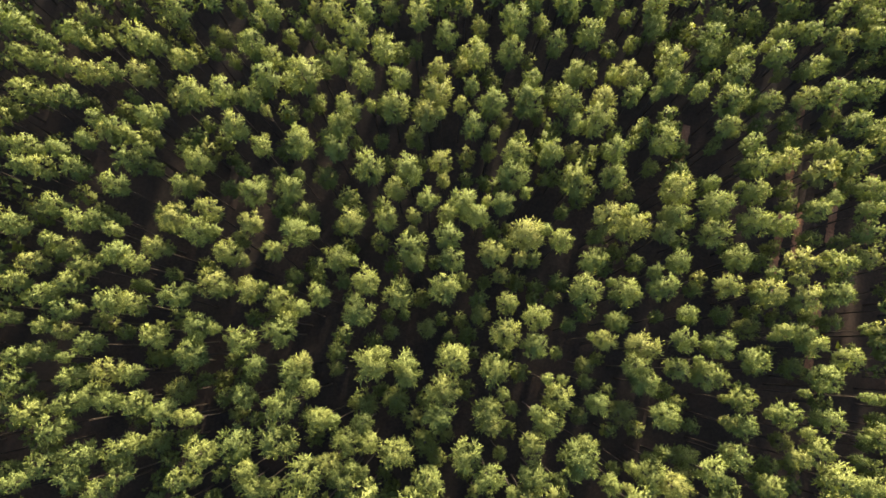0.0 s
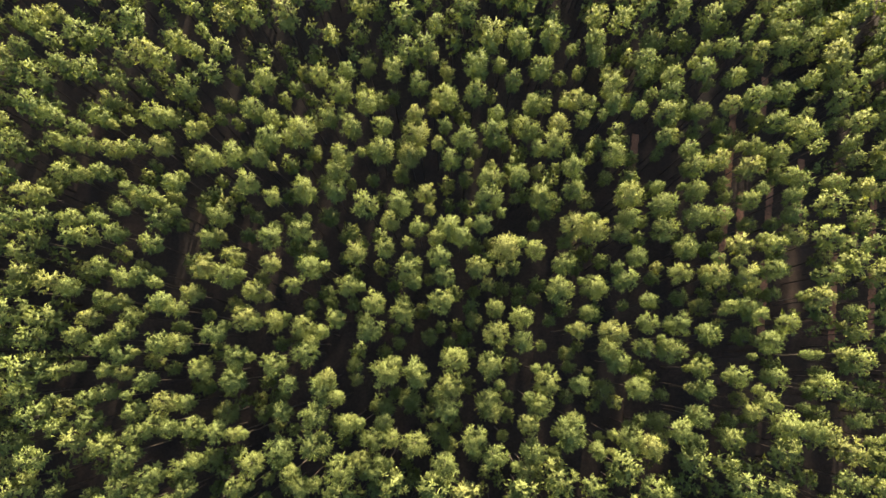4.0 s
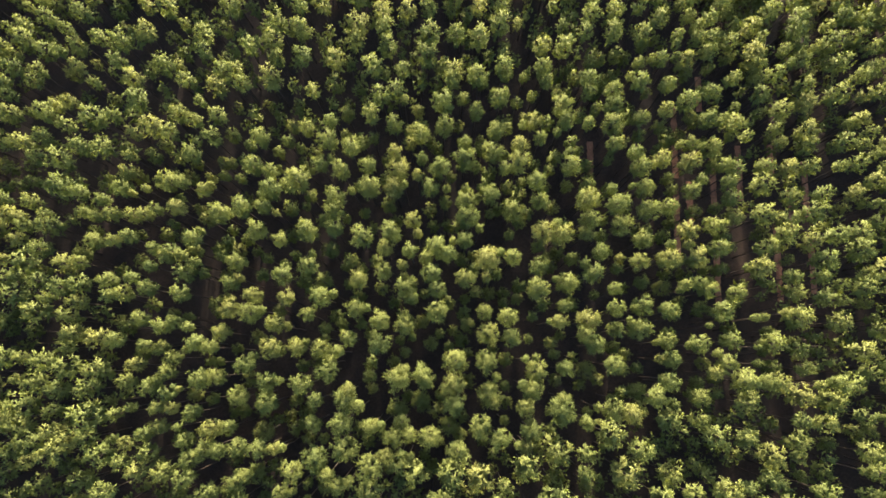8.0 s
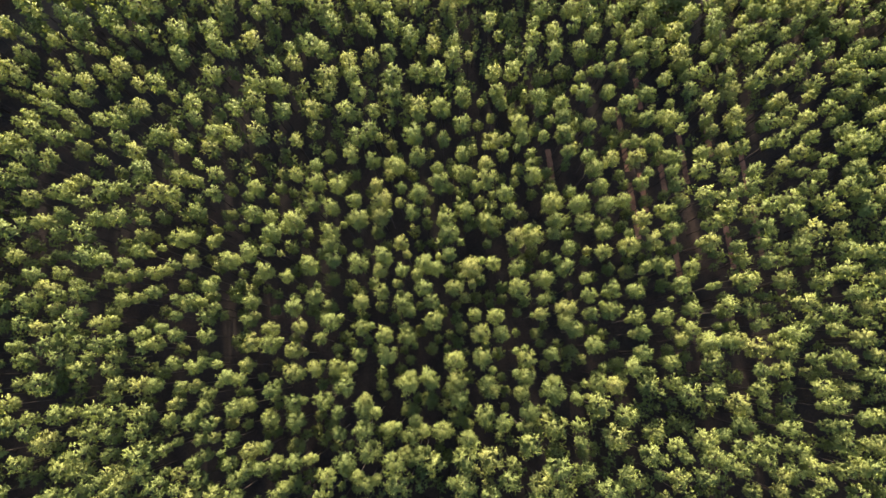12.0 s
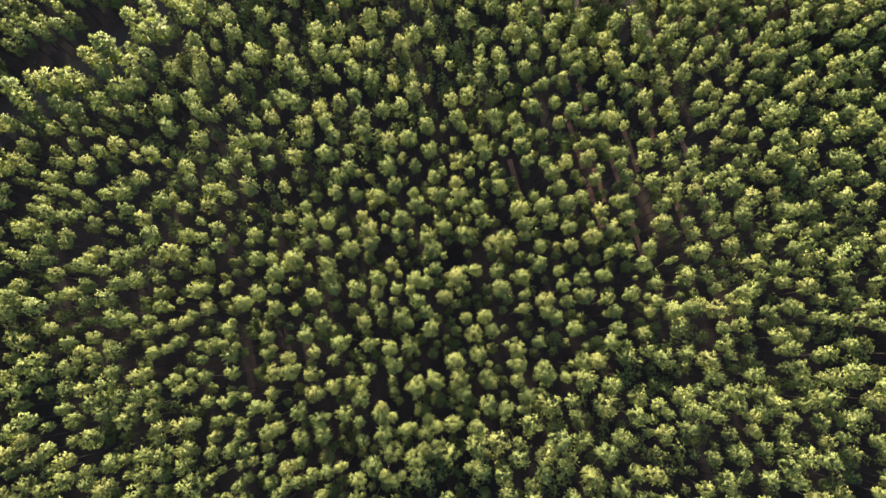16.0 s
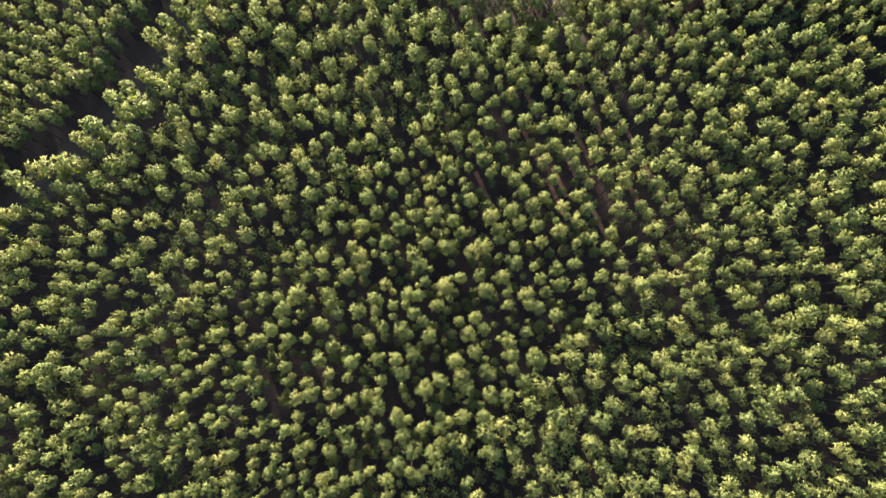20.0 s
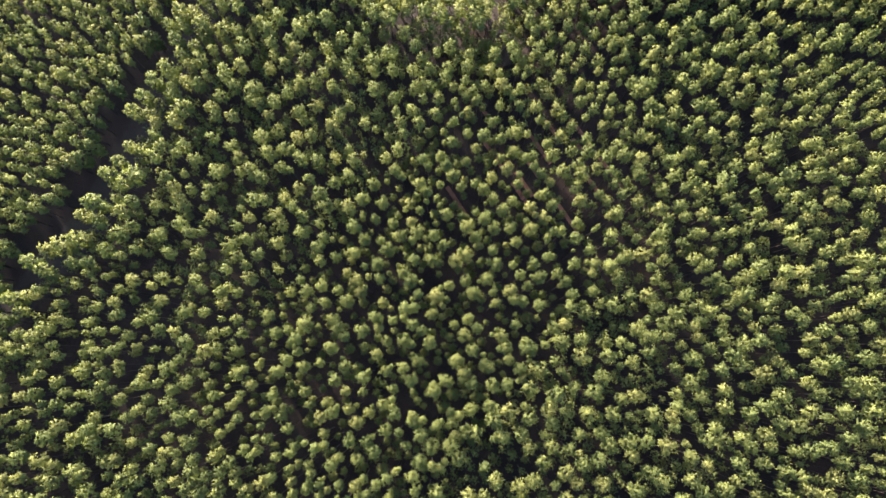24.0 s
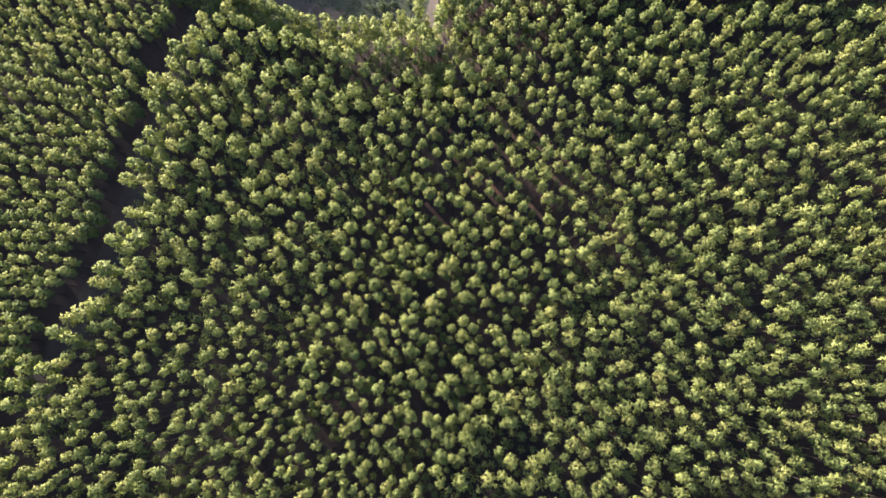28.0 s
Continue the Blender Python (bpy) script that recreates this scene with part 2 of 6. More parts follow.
def ribbon(name, points, width, z, mat, label, category):
    """An uneven-edged strip of ground along the points."""
    rng = np.random.default_rng(len(points) * 7 + int(width * 10))
    pts = np.array(points, float)
    t = np.linspace(0, len(pts) - 1, 12 * len(pts))
    line = np.stack([np.interp(t, np.arange(len(pts)), pts[:, k]) for k in (0, 1)], -1)
    along = unit(np.gradient(line, axis=0))
    side = np.stack([-along[:, 1], along[:, 0]], -1)
    w = width * 0.5
    rows = [line + side * (k * w + rng.normal(size=len(t)) * 0.12 * w)[:, None] for k in (-1.0, -0.4, 0.4, 1.0)]
    v = np.stack([np.c_[r, lie(r[:, 0], r[:, 1]) + z + (0.03 if k in (0, 3) else 0.0)] for k, r in enumerate(rows)], 1).reshape(-1, 3)
    i, j = np.meshgrid(np.arange(len(t) - 1), np.arange(3), indexing="ij")
    q = np.stack([i * 4 + j, i * 4 + j + 1, (i + 1) * 4 + j + 1, (i + 1) * 4 + j], -1).reshape(-1, 4)
    return tagged(new(name, build_mesh(name, v, q, [mat])), label, category, kind="structure")


FIELD_EDGE = ((48.9, 56.1, 60.2, 68.7, 80.1, 91.7, 111.9, 123.4), (83.1, 75.8, 68.5, 60.6, 54.9, 53.7, 48.2, 43.3))    # y, then the x where the field begins


def pasture():
    """Rough grass up to the ragged edge of the wood, a little uneven."""
    rng = np.random.default_rng(5)
    ys = np.linspace(48, 130, 53)
    edge = np.interp(ys, *FIELD_EDGE) + rng.normal(size=53) * 0.3
    s = np.linspace(0, 1, 60) ** 1.3
    x = edge[:, None] + (190 - edge[:, None]) * s[None, :]
    y = np.repeat(ys[:, None], 60, 1)
    v = np.stack([x, y, lie(x, y) + 0.05 + rng.normal(size=(53, 60)) * 0.035], -1).reshape(-1, 3)
    i, j = np.meshgrid(np.arange(52), np.arange(59), indexing="ij")
    q = np.stack([i * 60 + j, i * 60 + j + 1, (i + 1) * 60 + j + 1, (i + 1) * 60 + j], -1).reshape(-1, 4)
    return tagged(new("grass_field", build_mesh("grass_field", v, q, [SHADED_GRASS])), "rough dull green pasture beside the plantation, its shade put into the colour", "grass field", kind="structure")


pasture()
ribbon("firebreak", [(-63.2, 80.9), (-48, 82.2), (-28.4, 85), (-9.6, 91.4), (1.3, 95.3), (12.3, 98.7), (23.6, 103.5), (36.4, 106.3), (48.1, 111.3)], 7.5, 0.05, SHADED_WASTE, "bare strip between two blocks of the plantation, tree shade put into its dull colour", "firebreak")
ribbon("waste_ground", [(51.9, 124.1), (56, 105.2), (57.9, 90.7), (59.1, 79.2), (61.1, 69.1)], 10, 0.16, SHADED_WASTE, "grey-brown bare ground where the pasture meets the wood, shade put into its dark tone", "bare ground")
ribbon("road", [(107.2, 57.1), (83, 57.9), (77.3, 56.2), (73.6, 52.4), (71, 46.7), (67.6, 41.6), (65, 37.5)], 2.6, 0.24, TRACK, "pale brown dirt track that leaves the pasture and enters the trees", "road")
ROW_GAPS = ((25.9, 20, 28), (40.3, 7, 17), (40.4, 19, 31), (42.6, 11, 18), (45.0, 29, 35), (46.7, -2, 8), (46.8, 13, 21), (51.4, 13, 22), (57.1, -4, 8), (57.0, 16, 21), (60.1, 7, 13), (62.9, -4, 5), (62.8, 8, 17))
for x, y0, y1 in ROW_GAPS:
    ribbon("row_gap", [(x + 0.29 * (y - 12), y) for y in (y0, (y0 + y1) / 2, y1)], 1.0, 0.02, BARE, "bare reddish earth between two planted rows", "soil")


def by_gap(x, y):
    return any(y0 < y < y1 and abs(x - gx - 0.29 * (y - 12)) < 1.1 for gx, y0, y1 in ROW_GAPS)


# ---- the stand below the start: planting rows, each tree as x, y, height, half-width of its crown ----
def plant(trees):
    for x, y, height, spread in trees:
        tree(x, y, height, spread)
    NEAR_ROWS.extend(trees)


NEAR_ROWS, SIDE_ROWS, MIDDLE_ROWS, OUTER_ROWS = [], [], [], []
plant([
    (-28.8, 5.1, 13.5, 1.30), (-29.1, 7.0, 10.3, 0.79), (-29.0, 8.9, 13.3, 1.14), (-29.1, 19.0, 10.3, 0.95), (-28.8, 20.1, 13.2, 0.79), (-25.5, -4.8, 13.6, 1.36),
    (-25.2, -3.0, 10.3, 1.47), (-26.6, 2.0, 13.9, 1.35), (-27.2, 2.9, 10.3, 0.79), (-25.1, 5.7, 13.9, 1.37), (-24.0, 6.5, 12.3, 0.69), (-26.4, 8.1, 10.3, 0.79),
    (-27.3, 10.4, 13.2, 1.21), (-25.6, 13.1, 14.1, 1.46), (-25.1, 16.5, 13.1, 1.19), (-23.9, 16.8, 12.7, 0.80), (-23.9, 19.0, 13.2, 1.35), (-24.7, 26.0, 14.0, 1.62),
    (-20.9, -10.7, 10.3, 0.75), (-22.0, -8.5, 14.0, 1.58), (-22.6, -5.4, 12.8, 0.63), (-23.4, -5.2, 13.3, 0.94), (-23.3, 0.5, 13.6, 1.49), (-21.3, 2.7, 12.9, 0.65),
])
plant([
    (-22.8, 2.9, 13.4, 1.46), (-20.5, 6.4, 12.9, 0.81), (-21.5, 6.9, 13.8, 1.51), (-20.5, 9.9, 13.5, 1.36), (-23.3, 11.9, 13.9, 1.50), (-21.9, 12.0, 13.3, 0.81),
    (-20.2, 11.8, 10.3, 0.99), (-22.5, 14.1, 13.6, 1.34), (-21.5, 17.0, 10.3, 0.98), (-20.4, 22.5, 13.9, 1.50), (-21.8, 26.0, 14.2, 1.50), (-21.8, 30.9, 10.3, 0.82),
    (-16.9, -11.4, 13.7, 1.24), (-17.8, -9.9, 14.0, 1.08), (-18.9, -7.7, 13.7, 1.72), (-18.4, -3.5, 13.2, 1.24), (-17.4, -0.7, 13.4, 1.09), (-18.8, 1.6, 13.8, 1.51),
    (-18.4, 6.3, 13.5, 1.36), (-17.1, 6.7, 12.7, 0.55), (-19.2, 9.2, 12.4, 0.71), (-16.3, 10.1, 13.1, 1.11), (-18.5, 12.8, 13.5, 1.23), (-18.4, 15.9, 13.6, 1.51),
])
plant([
    (-18.2, 17.7, 10.3, 0.83), (-17.7, 20.5, 13.6, 1.10), (-17.5, 24.3, 12.8, 0.55), (-19.1, 25.6, 13.4, 1.24), (-17.6, 27.7, 14.0, 1.53), (-17.3, 30.3, 13.0, 1.12),
    (-19.3, 31.6, 13.6, 1.45), (-16.0, 33.6, 10.3, 0.91), (-17.6, 35.3, 13.5, 1.40), (-15.6, -11.4, 12.9, 0.92), (-12.6, -10.3, 14.5, 1.83), (-15.2, -7.4, 14.2, 1.92),
    (-15.0, -4.4, 14.1, 1.64), (-12.5, -2.8, 13.3, 1.00), (-13.9, -1.8, 13.9, 1.72), (-13.3, -0.5, 13.8, 1.11), (-15.3, 2.3, 13.9, 1.54), (-14.7, 3.5, 12.9, 1.00),
    (-13.5, 4.5, 13.2, 0.95), (-15.6, 5.3, 13.4, 1.52), (-15.1, 6.7, 10.3, 0.72), (-14.8, 8.0, 10.3, 0.95), (-14.2, 11.9, 14.0, 1.53), (-12.5, 11.9, 12.8, 0.73),
])
plant([
    (-13.9, 14.4, 10.3, 1.40), (-14.9, 16.3, 13.4, 1.45), (-14.1, 17.8, 12.4, 0.62), (-12.0, 18.4, 10.3, 1.29), (-14.1, 21.0, 14.1, 1.69), (-14.5, 22.1, 12.6, 0.57),
    (-13.9, 25.0, 10.3, 0.68), (-13.1, 26.4, 10.3, 1.02), (-14.0, 28.3, 14.1, 1.98), (-14.5, 35.0, 10.3, 1.00), (-13.4, 37.0, 10.3, 0.97), (-9.1, -10.8, 13.5, 1.57),
    (-8.5, -9.8, 13.2, 0.73), (-10.6, -9.6, 13.3, 1.29), (-8.9, -7.7, 13.4, 1.41), (-10.2, -5.8, 13.1, 0.73), (-11.6, -5.6, 13.6, 1.28), (-10.8, -5.2, 12.5, 0.51),
    (-10.5, -1.1, 10.3, 0.84), (-10.5, 0.5, 10.3, 1.02), (-8.2, 4.2, 13.6, 1.66), (-11.8, 5.8, 13.5, 1.23), (-10.1, 9.3, 13.6, 1.42), (-8.7, 9.1, 12.6, 0.63),
])
plant([
    (-8.9, 12.9, 13.8, 1.49), (-10.6, 20.6, 13.5, 1.43), (-8.9, 22.0, 10.3, 0.75), (-10.1, 22.9, 13.9, 1.44), (-9.4, 24.7, 13.8, 1.45), (-8.0, 28.4, 13.7, 1.45),
    (-10.7, 29.8, 13.2, 1.27), (-9.0, 30.3, 12.4, 0.70), (-8.9, 33.0, 13.9, 1.61), (-11.3, 35.2, 13.5, 1.15), (-7.9, 35.6, 13.2, 1.06), (-7.6, -10.4, 12.6, 0.73),
    (-4.7, -8.8, 13.8, 1.73), (-7.0, -7.8, 13.5, 1.14), (-7.7, -6.2, 12.7, 1.26), (-7.9, -4.6, 10.3, 1.57), (-4.7, -4.2, 10.3, 1.59), (-6.8, -0.7, 14.6, 1.77),
    (-6.0, 0.1, 13.3, 1.16), (-5.3, 2.4, 10.3, 0.86), (-4.3, 5.7, 13.6, 1.57), (-7.4, 7.0, 14.1, 1.50), (-5.6, 13.2, 13.5, 1.31), (-4.6, 16.4, 13.3, 1.30),
])
plant([
    (-7.3, 18.5, 13.8, 1.69), (-6.3, 22.3, 10.3, 0.87), (-4.9, 25.1, 13.7, 1.77), (-7.2, 25.1, 12.8, 0.64), (-4.3, 28.0, 13.6, 1.24), (-6.0, 31.2, 13.9, 1.47),
    (-5.6, 37.3, 10.3, 1.18), (-3.3, -12.3, 12.8, 0.70), (-1.6, -11.2, 14.1, 1.52), (-0.9, -9.7, 10.3, 1.00), (-2.0, -8.4, 10.3, 1.47), (-0.6, -5.6, 13.8, 1.53),
    (-3.5, -1.7, 13.7, 1.46), (-3.7, -0.9, 13.6, 1.51), (-1.7, 2.7, 10.3, 1.06), (-3.9, 4.1, 10.3, 0.70), (-2.7, 9.0, 13.2, 1.06), (-3.1, 10.5, 14.0, 1.77),
    (-3.0, 12.1, 12.4, 0.71), (-2.9, 13.6, 12.9, 0.89), (-1.5, 15.1, 13.9, 1.19), (0.1, 17.2, 13.0, 0.78), (-3.4, 18.3, 14.0, 1.71), (-0.1, 19.2, 13.2, 1.32),
])
plant([
    (-2.8, 22.8, 10.3, 1.20), (-0.1, 24.3, 13.1, 0.66), (-1.5, 24.3, 13.6, 1.50), (-0.4, 26.7, 13.8, 1.66), (-0.3, 29.2, 13.2, 1.20), (-2.7, 32.8, 10.3, 0.90),
    (-2.3, 35.2, 13.7, 1.36), (1.9, -9.2, 14.1, 1.70), (-0.1, -3.2, 14.0, 1.77), (0.9, -0.4, 14.2, 1.77), (3.7, 4.0, 10.3, 1.18), (0.1, 6.4, 14.3, 1.66),
    (0.8, 9.2, 13.6, 1.37), (0.6, 11.4, 14.1, 1.49), (3.4, 13.6, 13.7, 1.34), (0.4, 13.8, 13.4, 1.07), (2.0, 14.8, 13.9, 1.79), (3.3, 23.3, 13.2, 1.34),
    (2.0, 25.2, 13.4, 0.90), (3.1, 27.4, 13.2, 0.96), (3.8, 30.9, 13.8, 1.51), (2.1, 30.9, 10.3, 1.08), (0.6, 33.5, 12.8, 1.36), (4.4, 35.4, 10.3, 1.02),
])
plant([
    (2.8, 36.6, 12.6, 0.73), (6.1, -12.5, 12.8, 0.69), (3.9, -11.2, 13.7, 1.52), (5.3, -9.4, 10.3, 0.76), (4.3, -6.6, 13.3, 0.99), (4.0, -5.3, 13.8, 1.75),
    (6.5, -5.1, 10.3, 0.87), (5.5, -3.6, 13.0, 0.70), (4.7, -1.4, 14.0, 1.64), (5.9, 2.0, 14.0, 1.62), (6.2, 4.9, 13.6, 1.17), (7.6, 9.4, 12.6, 0.83),
    (4.8, 9.9, 13.9, 1.54), (8.3, 11.7, 14.4, 1.91), (6.0, 14.9, 13.7, 1.30), (4.4, 15.2, 12.6, 0.65), (8.4, 16.1, 12.7, 0.71), (7.2, 17.9, 13.7, 1.78),
    (7.6, 20.3, 13.8, 1.63), (4.9, 21.3, 10.3, 1.07), (7.9, 21.9, 12.7, 0.77), (5.4, 22.5, 12.6, 0.65), (6.6, 24.8, 10.3, 0.89), (5.3, 25.6, 14.1, 1.64),
])
plant([
    (7.3, 31.4, 13.7, 1.50), (8.0, 35.1, 14.0, 1.80), (8.8, 34.9, 10.3, 0.72), (11.0, -12.1, 10.3, 0.86), (8.3, -11.1, 14.1, 1.61), (8.2, -8.2, 13.6, 1.32),
    (9.7, -6.4, 13.6, 1.51), (8.7, -5.4, 13.2, 0.86), (10.8, -4.2, 13.6, 1.62), (9.8, -2.3, 13.3, 0.63), (11.3, -2.4, 12.6, 0.63), (11.2, 0.1, 10.3, 0.76),
    (8.8, 0.9, 13.7, 1.40), (9.0, 3.5, 13.9, 1.46), (11.7, 11.1, 13.8, 1.28), (10.3, 12.3, 12.8, 0.71), (12.5, 14.7, 10.3, 0.88), (10.6, 18.3, 10.3, 0.77),
    (11.1, 20.4, 13.5, 1.47), (10.5, 25.3, 10.3, 0.88), (9.0, 26.3, 13.4, 1.78), (9.6, 28.5, 13.2, 1.07), (12.3, 32.9, 13.0, 1.30), (10.7, 35.2, 12.3, 0.83),
])
plant([
    (15.6, -12.2, 13.0, 1.14), (12.8, -9.7, 14.1, 2.06), (13.4, -8.4, 13.1, 1.03), (14.7, -4.8, 12.8, 1.26), (14.1, -2.7, 10.3, 0.86), (14.1, -1.1, 10.3, 1.04),
    (15.5, 1.3, 13.6, 1.26), (14.2, 1.7, 12.8, 0.46), (12.6, 2.9, 10.3, 0.87), (14.0, 6.2, 14.0, 1.79), (16.7, 7.0, 12.5, 0.57), (14.8, 9.1, 13.6, 1.45),
    (16.1, 12.3, 10.3, 1.16), (16.8, 13.6, 13.9, 1.74), (14.4, 16.2, 10.3, 1.05), (13.6, 17.6, 13.3, 1.69), (14.1, 21.5, 10.3, 1.00), (14.1, 23.7, 12.9, 1.05),
    (16.1, 24.0, 14.0, 1.75), (13.1, 26.2, 13.6, 1.62), (17.0, 26.4, 13.5, 1.32), (14.2, 29.3, 13.3, 1.41), (16.1, 33.9, 13.8, 1.48), (14.6, 38.1, 10.3, 1.17),
])
plant([
    (16.9, -12.3, 12.8, 0.45), (19.3, -11.5, 13.6, 1.58), (16.4, -11.0, 10.3, 0.74), (17.5, -10.6, 12.6, 0.68), (20.2, -10.3, 10.3, 0.84), (17.9, -5.8, 10.3, 1.43),
    (19.4, -2.8, 13.4, 1.47), (18.6, -1.3, 13.8, 1.31), (19.5, 0.5, 13.9, 1.77), (16.8, 3.2, 13.3, 1.14), (18.1, 6.0, 13.5, 1.61), (19.2, 12.7, 14.1, 1.73),
    (18.9, 14.3, 13.2, 0.87), (17.6, 17.9, 13.5, 1.45), (18.0, 20.8, 13.8, 1.45), (20.2, 26.9, 13.0, 1.05), (18.3, 29.4, 12.5, 0.71), (20.0, 29.6, 12.9, 1.34),
    (21.4, 34.2, 10.3, 0.88), (21.6, -12.5, 13.7, 1.54), (23.9, -10.3, 10.3, 1.46), (21.0, -5.9, 14.0, 1.47), (22.7, -1.5, 13.3, 1.30), (24.9, -0.6, 12.7, 0.45),
])
plant([
    (23.5, 1.2, 13.9, 1.30), (24.2, 3.8, 13.3, 1.03), (21.8, 3.7, 10.3, 0.74), (22.0, 6.5, 13.8, 1.57), (21.3, 8.1, 12.9, 0.86), (23.8, 9.1, 13.4, 1.26),
    (22.6, 12.1, 13.3, 1.26), (23.7, 13.7, 13.7, 1.32), (22.8, 14.1, 12.9, 0.86), (24.0, 16.5, 14.4, 1.72), (23.4, 17.4, 13.0, 0.69), (22.4, 19.7, 10.3, 0.98),
    (23.3, 21.9, 13.6, 1.59), (22.7, 27.1, 12.9, 0.70), (24.4, 28.4, 13.7, 1.44), (24.6, 30.8, 14.1, 1.62), (28.2, -4.6, 10.3, 0.56), (26.1, -2.2, 13.6, 1.74),
    (25.0, -1.4, 13.0, 0.73), (27.3, 0.7, 13.6, 1.55), (26.0, 0.7, 12.7, 0.56), (29.0, 3.9, 10.3, 1.13), (28.5, 6.5, 13.8, 1.40), (26.0, 6.6, 10.3, 1.01),
])
plant([
    (27.7, 12.0, 13.7, 1.59), (28.0, 15.0, 14.4, 1.77), (27.9, 17.3, 12.9, 0.86), (29.5, 22.1, 10.3, 0.80), (30.3, 23.6, 13.2, 1.29), (27.5, 27.4, 13.3, 0.98),
    (31.7, 2.5, 10.3, 1.29), (31.6, 5.7, 12.8, 0.67), (31.8, 6.6, 12.3, 0.67), (30.0, 9.4, 13.5, 1.41), (32.1, 13.3, 14.2, 1.69), (30.9, 17.1, 12.6, 0.51),
])

# trees at the sides of that stretch
SIDE_ROWS.extend([
    (-43.9, 25.3, 10.3, 1.13), (-39.7, -9.9, 10.3, 0.99), (-39.5, 3.9, 12.6, 0.74), (-39.4, 7.2, 13.3, 1.14), (-40.1, 12.5, 13.5, 1.23), (-39.8, 18.2, 13.9, 1.09),
    (-39.9, 20.2, 13.6, 1.29), (-40.7, 25.8, 13.6, 1.12), (-40.2, 29.1, 13.0, 0.88), (-41.7, 30.0, 13.0, 0.96), (-39.2, 31.2, 13.1, 1.07), (-41.7, 32.7, 13.8, 1.13),
    (-37.6, -10.5, 13.4, 1.10), (-35.3, -9.1, 13.5, 1.36), (-36.9, -7.9, 10.3, 1.12), (-37.2, -4.6, 13.2, 1.38), (-38.3, -3.6, 10.3, 0.89), (-38.4, -1.9, 13.2, 1.27),
    (-38.4, 0.4, 13.3, 1.13), (-36.6, 0.8, 12.8, 1.12), (-36.4, 3.1, 13.2, 1.05), (-37.1, 5.8, 13.2, 1.40), (-35.8, 6.4, 13.0, 0.75), (-38.1, 9.0, 13.4, 1.12),
])
SIDE_ROWS.extend([
    (-36.8, 11.0, 12.9, 1.00), (-36.6, 14.4, 13.5, 1.11), (-38.1, 18.1, 13.8, 1.20), (-35.5, 18.3, 13.0, 1.32), (-36.8, 19.9, 13.4, 0.92), (-36.5, 25.4, 13.3, 1.07),
    (-38.6, 25.4, 13.1, 1.01), (-35.7, 28.2, 13.0, 1.08), (-38.3, 29.1, 12.8, 1.14), (-35.3, 31.2, 12.5, 0.57), (-36.4, 32.0, 13.6, 1.28), (-35.6, 34.5, 12.7, 1.17),
    (-32.9, -10.3, 13.5, 1.40), (-32.1, -8.3, 13.6, 1.38), (-34.5, -6.0, 14.0, 1.39), (-33.7, -3.9, 13.5, 1.38), (-31.6, -3.2, 13.7, 1.27), (-33.8, -1.7, 13.0, 1.15),
    (-34.4, 0.2, 12.7, 0.61), (-32.5, 1.5, 13.2, 1.22), (-34.7, 2.6, 13.0, 0.91), (-32.7, 3.6, 10.3, 1.02), (-34.8, 4.6, 13.3, 1.26), (-33.4, 4.7, 12.6, 0.46),
])
SIDE_ROWS.extend([
    (-34.5, 7.1, 13.6, 1.16), (-33.8, 8.7, 13.0, 1.27), (-31.7, 9.3, 12.7, 0.62), (-35.2, 9.9, 12.9, 0.65), (-34.7, 10.4, 13.0, 0.91), (-34.2, 12.9, 13.9, 1.16),
    (-32.8, 13.1, 13.3, 1.13), (-31.8, 13.7, 10.3, 0.78), (-33.6, 14.6, 10.3, 0.77), (-34.5, 20.9, 13.0, 0.92), (-32.4, 21.8, 13.2, 1.16), (-31.7, 22.3, 13.4, 1.24),
    (-33.7, 23.2, 13.1, 1.03), (-31.6, 26.5, 10.3, 0.73), (-34.1, 28.0, 13.1, 1.03), (-32.6, 28.3, 13.2, 0.94), (-33.4, 31.4, 12.7, 0.62), (-32.8, 36.9, 10.3, 1.06),
    (-30.6, -11.5, 13.2, 1.27), (-28.9, -10.2, 13.2, 1.08), (-28.9, -7.9, 13.5, 1.53), (-27.8, -7.5, 12.8, 0.92), (-27.9, -3.9, 13.7, 1.29), (-30.2, -3.8, 13.2, 1.14),
])
SIDE_ROWS.extend([
    (-28.5, -1.4, 13.1, 1.08), (-30.5, -1.0, 13.8, 1.43), (-30.5, 2.6, 10.3, 0.88), (-30.9, 5.3, 13.6, 1.44), (-30.5, 9.8, 13.7, 1.23), (-31.1, 12.0, 13.1, 0.77),
    (-31.3, 16.5, 13.8, 1.29), (-30.6, 19.3, 13.1, 1.45), (-30.5, 21.5, 13.2, 0.94), (-29.6, 22.3, 10.3, 1.06), (-28.5, 23.3, 13.8, 1.21), (-30.1, 28.0, 13.5, 1.32),
    (-30.0, 29.9, 10.3, 0.64), (-28.8, 31.3, 13.3, 1.07), (-30.3, 31.6, 14.5, 1.48), (-27.2, -7.8, 10.3, 1.42), (-27.5, 24.1, 12.9, 0.64), (-26.2, 29.6, 13.2, 1.07),
    (-25.2, 30.0, 12.6, 0.64), (-23.9, 31.8, 10.3, 0.87), (-26.9, 35.1, 13.4, 1.29), (-21.5, -12.5, 10.3, 0.69), (-22.4, -10.8, 12.6, 0.58), (-23.9, -10.7, 13.0, 1.20),
])
